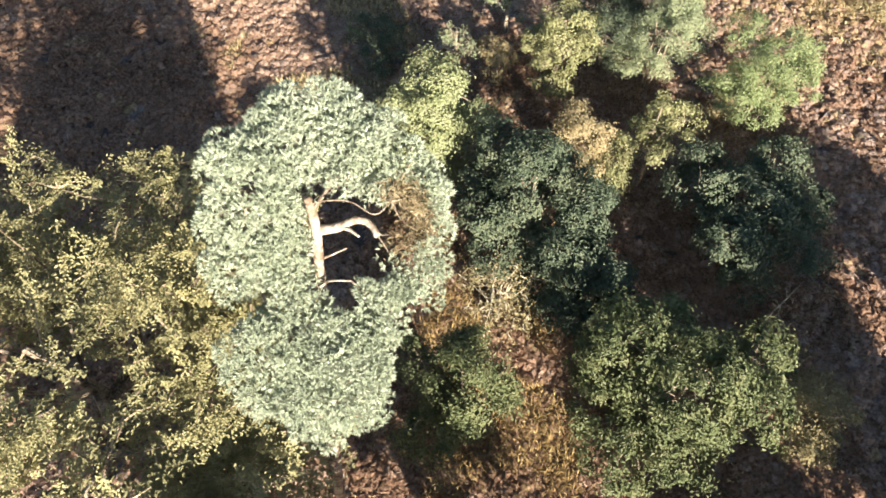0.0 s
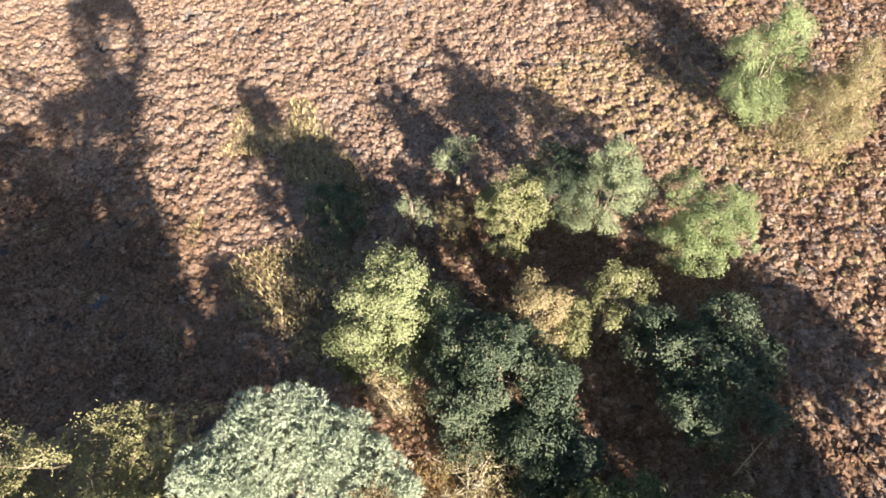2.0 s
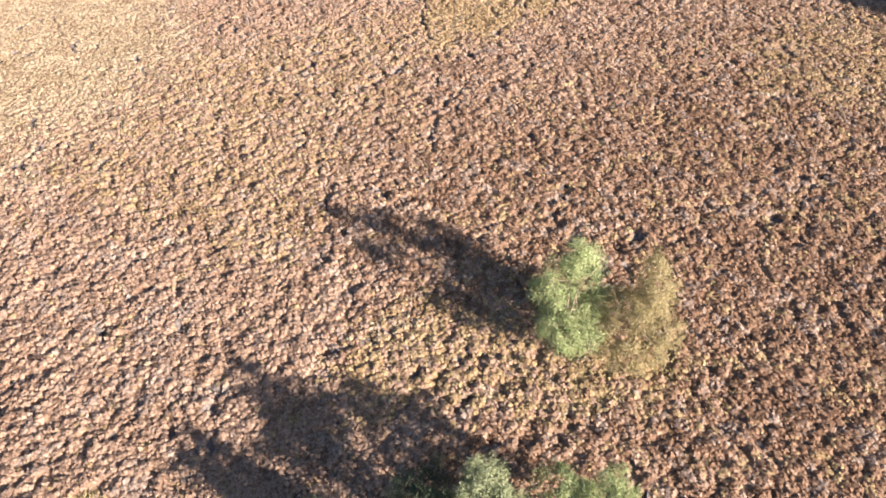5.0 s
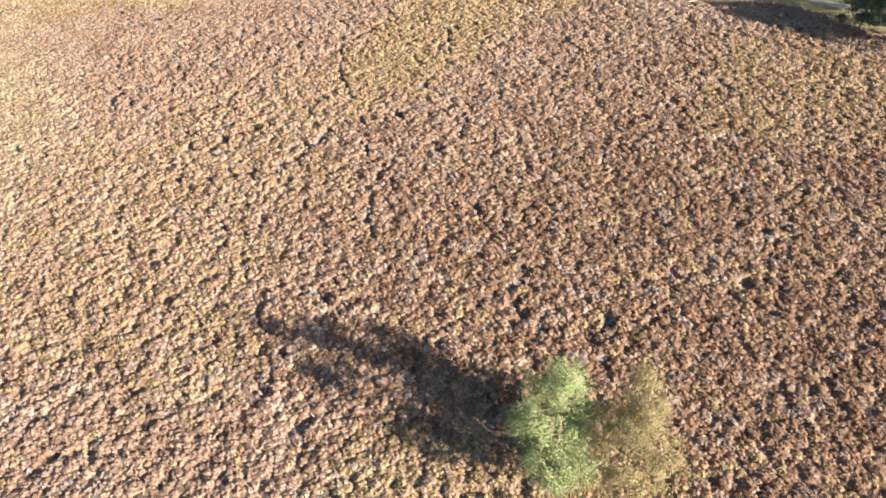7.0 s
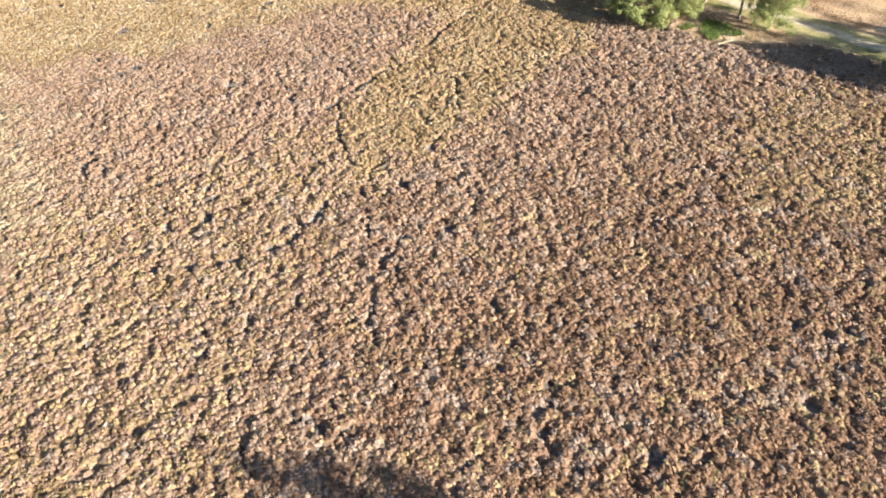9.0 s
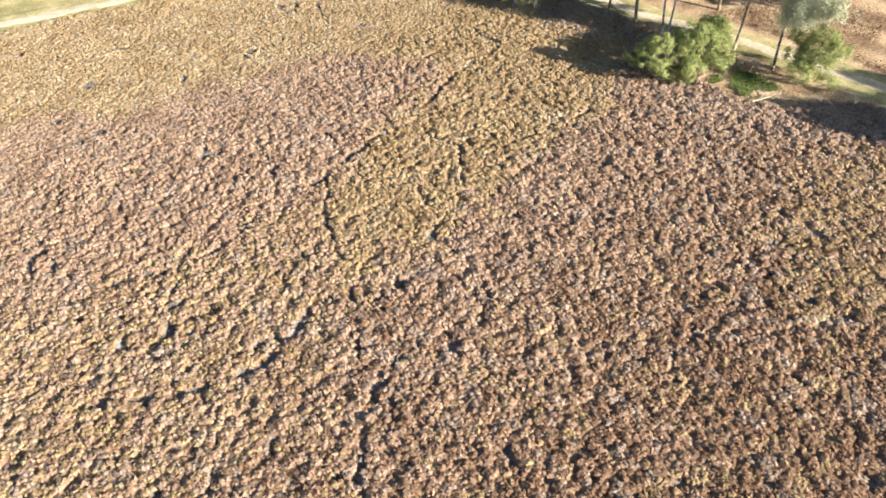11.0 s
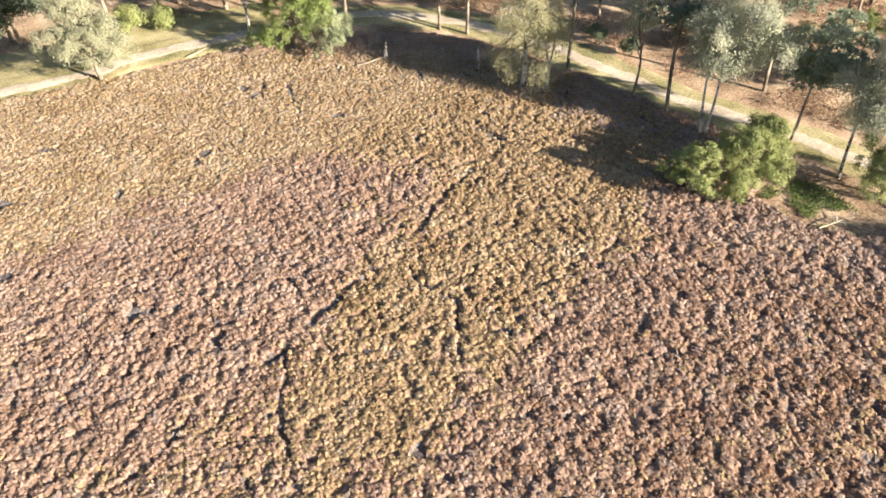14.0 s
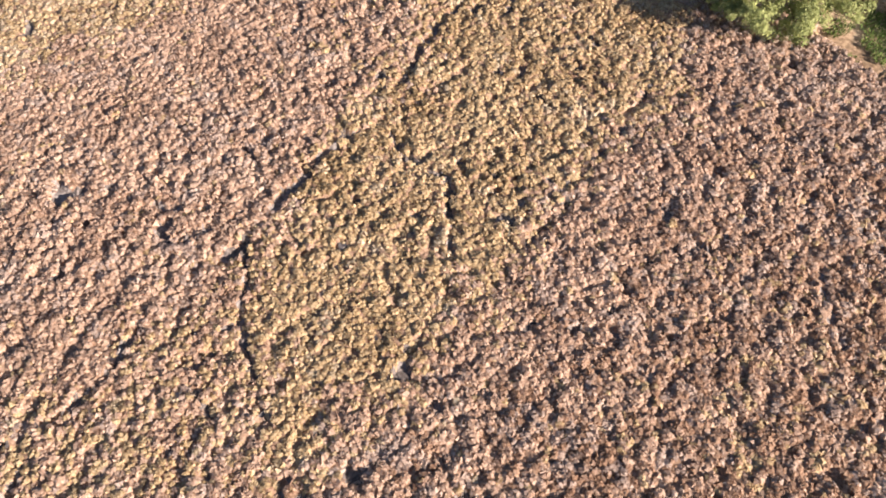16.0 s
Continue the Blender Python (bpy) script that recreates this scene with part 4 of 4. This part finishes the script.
tree("birch_tree", 19.8, 25.1, 4.5, 2.6, LEAF_BRONZE, "low birch turning yellow beside the lone birch", seed=15, clumps=230, per=110, clump=0.42, size=0.075, bark=TWIG, trunk_r=0.04, twig=TWIG_PALE, stems=3, flat=0.9, fill=0.3,
     lobes=[(0, 0, 1.4, 2.0, 1.9, 1.1), (1.1, -0.6, 1.8, 1.2, 1.2, 0.9), (0.3, 1.0, 2.4, 1.2, 1.1, 0.9), (1.4, 0.6, 2.6, 1.1, 1.1, 1.0), (0.5, 0.2, 3.4, 0.9, 0.9, 0.8), (1.5, 0.7, 3.7, 1.1, 1.0, 0.9), (1.8, 1.0, 4.5, 0.6, 0.6, 0.6), (-0.9, -0.8, 1.2, 0.9, 0.9, 0.7)])
tree("willow_sapling", 2.8, 23.9, 3.6, 1.05, LEAF_WILLOW, "small sparse willow sapling with pale leaves", "sapling", seed=16, clumps=28, per=95, clump=0.29, size=0.077, slim=0.4, base=0.2, fill=0.1)
tree("willow_sapling", 0.6, 21.2, 3.1, 0.95, LEAF_WILLOW, "thin half-bare willow sapling", "sapling", seed=17, clumps=17, per=55, clump=0.29, size=0.077, slim=0.4, base=0.2, fill=0.1)
tree("willow_bush", 7.0, 21.8, 3.8, 1.7, LEAF_DARK_SHADED, "low dark willow bush in the shade", "bush", seed=18, clumps=105, per=130, clump=0.40, size=0.087, slim=0.4, stems=2, base=0.1)
tree("dead_shrub", 1.8, 9.9, 3.9, 1.7, LEAF_BRONZE, "dying shrub with bare pale branches and few brown leaves", "shrub", seed=19, clumps=230, per=11, clump=0.3, size=0.075, bark=TWIG_PALE, twig=TWIG_PALE, stems=5, base=0.1, limbs=20, fill=0.2, trunk_r=0.035)
# the next eight oaks are out of view, placed to shade the copse
tree("oak_tree", 20.5, 0.1, 7.6, 2.6, LEAF_OAK, "unseen oak with green leaves, added south of the copse for its shadow", seed=20, clumps=190, per=70, clump=0.75, size=0.3, base=0.6)
tree("oak_tree", 12.2, -4.4, 6.0, 2.7, LEAF_OAK, "unseen oak with green leaves, added south of the copse for its shadow", seed=23, clumps=190, per=70, clump=0.75, size=0.3, base=0.08)
tree("oak_tree", 18.0, -2.9, 9.0, 2.4, LEAF_OAK, "slim unseen oak with green leaves, added south of the copse for its shadow", seed=55, clumps=190, per=70, clump=0.75, size=0.3, base=0.08)
tree("oak_tree", 17.0, -3.2, 9.8, 3.3, LEAF_OAK, "unseen oak with green leaves, added south of the copse for its shadow", seed=49, clumps=190, per=70, clump=0.75, size=0.3, base=0.08)
tree("oak_tree", -2.9, -2.4, 10.5, 3.2, LEAF_OAK, "unseen oak with green leaves, added behind the pine for its shadow", seed=24, clumps=200, per=80, clump=0.8, size=0.3)
tree("oak_tree", -5.5, -4.0, 10.5, 3.8, LEAF_OAK, "tall unseen oak with green leaves, added behind the spreading tree for its shadow", seed=25, clumps=200, per=80, clump=0.8, size=0.3)

tree("oak_tree", -4.4, -3.4, 9.5, 2.9, LEAF_OAK, "unseen oak with green leaves, crowded behind the spreading tree for its shadow", seed=26, clumps=180, per=80, clump=0.8, size=0.3)

tree("oak_tree", 2.2, -3.4, 9.0, 2.6, LEAF_OAK, "slim unseen oak with green leaves, added south of the pine for its shadow", seed=56, clumps=150, per=70, clump=0.7, size=0.3, base=0.15)
tree("tan_shrub", -0.5, 13.4, 2.5, 1.2, LEAF_ORANGE, "withered tan shrub below the young oak", "shrub", seed=26, clumps=170, per=22, clump=0.25, size=0.070, base=0.0, stems=5, limbs=20, bark=TWIG_PALE, twig=TWIG_PALE, fill=0.3)
tree("oak_bush", -2.1, 15.3, 2.4, 1.0, LEAF_OAK, "low green oak bush beside the young oak", "bush", seed=27, clumps=58, per=120, clump=0.30, size=0.090, base=0.0)
tree("oak_bush", 5.9, 15.0, 2.6, 1.1, LEAF_YELLOW, "thin yellowing oak bush inside the copse", "bush", seed=28, clumps=51, per=90, clump=0.28, size=0.085, base=0.0, fill=0.4)
tree("tan_shrub", 11.4, 19.2, 1.2, 0.8, LEAF_ORANGE, "withered rust-brown shrub beside the willows", "shrub", seed=29, clumps=41, per=54, clump=0.25, size=0.070, base=0.0, stems=3, fill=0.3)
tree("bare_sapling", 11.0, 9.7, 2.2, 0.7, LEAF_BRONZE, "leaning bare sapling with a few twigs", "sapling", seed=30, clumps=14, per=3, clump=0.25, size=0.07, base=0.3, lean=(0.9, 0.8), bark=TWIG_PALE, twig=TWIG_PALE, trunk_r=0.035, limbs=4)
tree("tan_shrub", 2.2, 21.0, 2.3, 0.9, LEAF_ORANGE, "low tan shrub in a sunny gap of the copse", "shrub", seed=48, clumps=70, per=54, clump=0.23, size=0.070, base=0.0, stems=3, fill=0.3)
tree("willow_bush", -2.7, 22.6, 1.7, 1.5, LEAF_DARK_SHADED, "low blue-green willow bush in the shade of the young oak", "bush", seed=63, clumps=70, per=90, clump=0.34, size=0.09, base=-0.1)

# ---- the wood along the track ----
tree("birch_tree", 32.9, 100.8, 8.2, 3.7, LEAF_CREAM, "pale leaved birch standing at the track", seed=31, clumps=260, per=130, clump=0.6, size=0.13, base=-0.12, jit=0.16, flat=0.9, lean=(0.3, 0.2), trunk_r=0.17)
tree("birch_tree", 45.5, 98.3, 12.0, 2.2, LEAF_BIRCH, "slim birch with a white trunk beside the track", seed=32, clumps=110, per=70, clump=0.5, size=0.13, base=0.5, bark=BARK_BIRCH, trunk_r=0.14)
tree("hornbeam", 48.1, 95.2, 7.2, 3.6, LEAF_GREEN, "dense bright green tree at the corner of the heath", seed=33, clumps=300, per=110, clump=0.5, size=0.125, base=-0.15)
tree("willow_bush", 50.2, 92.6, 3.9, 2.1, LEAF_WILLOW, "grey-green bush at the corner of the heath", "bush", seed=34, clumps=130, per=90, clump=0.42, size=0.12, base=-0.1)
tree("birch_tree", 59.4, 78.0, 8.8, 3.2, LEAF_BIRCH, "weeping birch with hanging bronze-green foliage", seed=35, jit=0.12, clumps=210, per=200, clump=0.6, size=0.085, base=-0.02, bark=BARK_BIRCH, droop=1.8, flat=0.9, group="birches by the track")
windblown(tree("birch_tree", 60.3, 76.3, 7.5, 1.7, LEAF_BIRCH, "twin-stemmed young birch with thin foliage", seed=36, clumps=50, per=110, clump=0.50, size=0.100, base=0.35, bark=BARK_BIRCH, stems=2, group="birches by the track", trunk_r=0.075))
windblown(tree("birch_tree", 64.9, 64.6, 13.0, 3.4, LEAF_PALE, "tall pale birch with twin white trunks", seed=37, jit=0.12, clumps=430, per=150, clump=0.6, size=0.115, bark=BARK_BIRCH, stems=2, droop=1.1, flat=0.9, group="birches by the track", trunk_r=0.1,
               lobes=[(q[0] + 0.8, q[1] - 0.8, *q[2:]) for q in auto_lobes(13.0, 3.4, np.random.default_rng(37), base=0.08)]), 9)
windblown(tree("birch_tree", 64.9, 71.3, 11.0, 1.6, LEAF_PALE, "thin birch with a sparse crown", seed=38, clumps=120, per=100, clump=0.60, size=0.110, base=0.25, bark=BARK, trunk_r=0.1, group="birches by the track"))
windblown(tree("birch_tree", 67.9, 55.7, 12.0, 3.1, LEAF_PALE, "birch with a pale trunk beside the track", seed=39, jit=0.12, clumps=400, per=150, clump=0.6, size=0.115, droop=1.2, bark=BARK_BIRCH, lean=(0.5, -0.4), trunk_r=0.11, group="birches by the track",
               lobes=[(q[0] + 1.2, q[1] - 1.2, *q[2:]) for q in auto_lobes(12.0, 3.1, np.random.default_rng(39), base=0.02)]), 12)
tree("oak_bush", 58.5, 61.2, 3.8, 1.9, LEAF_BUSH, "bright green oak bush in full sun", "bush", seed=40, clumps=120, per=130, clump=0.36, size=0.115, base=-0.05, group="oak bushes")
tree("oak_bush", 62.3, 59.5, 4.1, 2.4, LEAF_BUSH, "taller bright green oak bush in full sun", "bush", seed=41, clumps=150, per=130, clump=0.4, size=0.115, base=-0.05, group="oak bushes")
tree("oak_tree", 64.4, 60.0, 3.9, 1.7, LEAF_BUSH, "young oak with yellow-green leaves behind the oak bushes", seed=59, clumps=150, per=110, clump=0.4, size=0.11, base=0.2)
tree("oak_bush", 60.2, 59.0, 2.0, 1.3, LEAF_BUSH, "low bright green oak bush in full sun", "bush", seed=47, clumps=50, per=100, clump=0.4, size=0.13, base=-0.05, group="oak bushes")
tree("oak_bush", 68.3, 52.9, 4.3, 2.4, LEAF_BUSH, "round dense grey-green bush beside the track", "bush", seed=42, clumps=340, per=75, clump=0.4, size=0.10, base=-0.3, fill=0.6, group="oak bushes")

# undergrowth of the wood
px, py = scatter([(q[0] + 0.8, q[1] + 0.4) for q in EDGE[6:]] + [(100.0, 30.0), (104.0, 90.0), (60.0, 112.0)], 0.27, 81, 0.62, 3.0)
ok = from_line(px, py, TRACK) > 2.6 + 1.2 * lattice(px, py, 1.5, 83)
px, py = px[ok], py[ok]
r = np.random.default_rng(82)
p = np.stack([px, py, GROUND_Z + r.uniform(0.0, 0.3, len(px)) * lattice(px, py, 2.2, 84) * 2], 1)
p = np.repeat(p, 5, axis=0) + r.normal(0, 0.12, (len(p) * 5, 3))
v, f = sprays(p, unit(arr([0, 0, 0.8]) + r.normal(0, 0.5, p.shape)), r.uniform(0.08, 0.17, len(p)), r)
kinds = np.where(lattice(p[:, 0], p[:, 1], 4.0, 85) > 0.6, 1, 0) * 2 + (r.uniform(0, 1, len(p)) > 0.6)
tagged(new("undergrowth", mesh_of("undergrowth", v, f, [HEATHER[3], BRACKEN, HEATHER[3], HEATHER[0]], False, np.repeat(kinds, 2))), "brown heather, bracken and dry grass under the trees", "undergrowth", kind="stuff")


def wood_pine(x, y, h, seed, lean=(0, 0), group="pines of the wood", spreadr=2.2, leaf=None, low=0.45, bark=None, label="tall Scots pine with a bare trunk and dark open crown"):
    r = np.random.default_rng(seed)
    lobes = []
    for i in range(14):
        a, q = i * 2.4 + r.uniform(-0.4, 0.4), spreadr * r.uniform(0.25, 0.85)
        lobes.append((lean[0] + q * np.cos(a), lean[1] + q * np.sin(a), h * (low + (0.96 - low) * i / 13 + r.uniform(-0.06, 0.03)), r.uniform(0.7, 1.2), r.uniform(0.7, 1.2), r.uniform(0.3, 0.55)))
    path = [(0, 0, -0.3), (lean[0] * 0.3 + r.normal(0, 0.1), lean[1] * 0.3, h * 0.3), (lean[0] * 0.6, lean[1] * 0.6 + r.normal(0, 0.15), h * 0.62), (lean[0], lean[1], h * 0.94)]
    return windblown(pine("pine_tree", x, y, path, lobes, label, seed, 0.13 if spreadr > 2.5 else 0.16, 2000, 0.34, 8, leaf or NEEDLE_DARK, bark=bark or BARK, puffs=200, bough=0.45, group=group), 13.5)


for i, (x, y, h, lx, ly) in enumerate([(63.6, 77.2, 14, 0.2, 0), (65.2, 68.2, 14, 0.1, 0.2), (68.2, 59.7, 8.8, 0.9, -0.6), (74.0, 65.4, 13, 0, 0), (60.5, 90.4, 13, 0, 0), (61.8, 88.0, 12, 0.2, 0), (72.0, 81.4, 13, 0, 0), (53.1, 94.5, 12, 0, 0)]):
    wood_pine(x, y, h, 50 + i, (lx, ly), spreadr=3.0 if i == 2 else 2.4, low=0.55 if i == 2 else 0.5, leaf=NEEDLE_MID if i == 2 else None, bark=BARK_PINE if i == 2 else None)
far_pine = wood_pine(78.0, 70.0, 12.5, 90)
r = np.random.default_rng(8)
# the last pine is added for its stripes of shade
for i, (x, y) in enumerate([(83.5, 78.0), (84.0, 64.0), (87.0, 66.0), (90.0, 58.0), (80.0, 87.0), (72.0, 95.0), (93.0, 75.0), (86.0, 49.0), (78.5, 80.0), (83.0, 51.5)]):
    copy_thing(far_pine, pose(x, y, 0) @ Matrix.Rotation(radians(11), 4, Vector((-0.79, 0.62, 0))) @ pose(0, 0, 0, 0, 0, 67 * i) @ Matrix.Diagonal((1, 1, float(r.uniform(0.85, 1.15)), 1)))
for i, (x, y, h, leaf, text) in enumerate([(83.0, 67.4, 2.2, LEAF_ORANGE, "rust-coloured shrub under the pines"), (81.0, 69.2, 1.8, LEAF_GREEN, "fresh green shrub under the pines"), (85.6, 66.0, 2.4, LEAF_ORANGE, "rust-coloured shrub under the pines"), (88.0, 64.0, 2.6, LEAF_GREEN, "fresh green shrub under the pines"), (75.6, 75.0, 1.6, LEAF_ORANGE, "rust-coloured shrub under the pines"), (76.4, 72.6, 1.7, LEAF_YELLOW, "yellowing shrub under the pines"), (70.2, 76.0, 1.3, LEAF_DARK_SHADED, "low dark green shrub in the shade"), (69.6, 79.4, 1.4, LEAF_DARK_SHADED, "low dark green shrub in the shade")]):
    tree("understorey_shrub", x, y, h, h * 0.62, leaf, text, "shrub", seed=120 + i, clumps=60, per=60, clump=0.34, size=0.13, base=0.0, stems=2, group="shrubs under the pines")
far_oak = tree("oak_tree", 56.0, 103.0, 9.0, 3.4, LEAF_DARK_SHADED, "dark green oak at the edge of the wood", seed=43, clumps=150, per=60, clump=0.95, size=0.26, base=0.15, group="oaks of the wood")
for i, (x, y, s) in enumerate([(25.6, 109.4, 0.95), (29.4, 111.6, 0.75), (42.0, 110.5, 1.0), (47.0, 106.8, 0.9), (37.5, 113.0, 0.8), (50.5, 105.0, 1.0), (61.5, 104.5, 1.1), (29.0, 113.0, 1.0), (24.0, 110.5, 0.8), (36.5, 115.5, 1.0), (44.0, 111.0, 0.9), (69.5, 104.0, 1.0), (96.0, 68.0, 1.0), (84.0, 92.0, 1.0), (94.0, 84.0, 1.1)]):
    copy_thing(far_oak, pose(x, y, 0, 0, 0, 51 * i) @ Matrix.Diagonal((s, s, s, 1)))
# oak out of view, sized to its shadow on the heath
tree("oak_tree", 71.5, 32.5, 7.4, 3.3, LEAF_OAK, "unseen oak with green leaves, placed at the edge of the heath for its shadow", seed=45, clumps=150, per=70, clump=0.7, size=0.2, group="oaks of the wood")
tree("oak_bush", 69.0, 40.8, 4.2, 2.0, LEAF_DARK_SHADED, "dark green oak bush where the heath narrows to the track", "bush", seed=57, clumps=150, per=80, clump=0.42, size=0.14, base=-0.05, group="oak bushes")
# two more oaks out of view, placed to shade track and heath
tree("oak_tree", 82.5, 28.5, 8.8, 3.0, LEAF_OAK, "unseen oak with green leaves, placed beyond the track for its shadow", seed=58, clumps=150, per=70, clump=0.7, size=0.2, group="oaks of the wood")
tree("oak_tree", 77.5, 28.0, 9.0, 3.3, LEAF_OAK, "unseen oak with green leaves, placed at the edge of the heath for its shadow", seed=46, clumps=150, per=70, clump=0.7, size=0.2, group="oaks of the wood")
for i, (x, y, q) in enumerate([(38.2, 108.0, 1.5), (40.8, 106.8, 1.2), (35.6, 109.0, 1.1)]):
    tree("gorse_bush", x, y, q * 1.3, q, LEAF_BUSH, "low olive-green gorse bush on the verge", "bush", seed=44 + i, clumps=55, per=75, clump=0.51, size=0.144, base=0.0, group="gorse bushes")


def dead_limb(name, x, y, length, turn, label, category, seed, r0=0.06, forks=5, z=0.05, mat_=None):
    """A fallen branch with side forks, lying on the heather."""
    r = np.random.default_rng(seed)
    thing = tagged(new(name), label, category)
    thing.matrix_world = pose(x, y, z, 0, 0, turn)
    main = smooth_line([(0, 0, 0), (length * 0.35, r.normal(0, 0.1), 0.08), (length * 0.7, r.normal(0, 0.2), 0.12), (length, r.normal(0, 0.3), 0.25)], 4)
    part("stem", mesh_of("stem", *tube(main, r0, r0 * 0.3, 7, r, 0.1), mat_ or TWIG_PALE, True), thing)
    for k in range(forks):
        a = main[int(len(main) * r.uniform(0.25, 0.95))]
        e = a + [r.uniform(0.2, 0.5) * length * 0.6, r.choice([-1, 1]) * r.uniform(0.15, 0.4) * length, r.uniform(0.05, 0.3)]
        part("fork", mesh_of("fork", *tube(smooth_line([a, (a + e) / 2 + r.normal(0, 0.05, 3), e], 3), r0 * 0.5, r0 * 0.15, 5, r), mat_ or TWIG_PALE, True), thing)
    return thing


def stump(name, x, y, h, r0, label, seed):
    """A broken trunk with a splintered top."""
    r = np.random.default_rng(seed)
    thing = tagged(new(name), label, "tree stump")
    thing.location = (x, y, 0)
    part("trunk", mesh_of("trunk", *tube([(0, 0, -0.3), (0.01, 0.02, h * 0.4), (0.03, 0, h * 0.85), (0.05, 0.02, h)], r0 * 1.2, r0 * 0.8, 9, r, 0.08), BARK_BIRCH, True), thing)
    part("splinter", mesh_of("splinter", *tube([(0.05, 0.04, h - 0.1), (0.08, 0.05, h + 0.15), (0.09, 0.06, h + 0.35)], r0 * 0.5, 0.01, 5, r, 0.1), BARK_BIRCH), thing)
    return thing


dead_limb("fallen_branch", 61.7, 53.6, 2.6, -20, "bleached dead branch lying at the edge of the grass", "branch", 7, 0.045, 12)
dead_limb("fallen_branch", 40.0, 99.6, 1.8, 15, "grey dead branch lying where the heath meets the track", "branch", 8, 0.04)
dead_limb("fallen_log", 50.6, 89.2, 3.4, -12, "long grey log lying in the shaded heather", "log", 9, 0.08, 2, 0.0, BARK)
stump("tree_stump", 53.3, 88.8, 1.1, 0.16, "broken pale birch stump in the shade of the wood", 10)
stump("tree_stump", 58.4, 82.5, 1.8, 0.15, "tall broken birch stump beneath the weeping birch", 11)
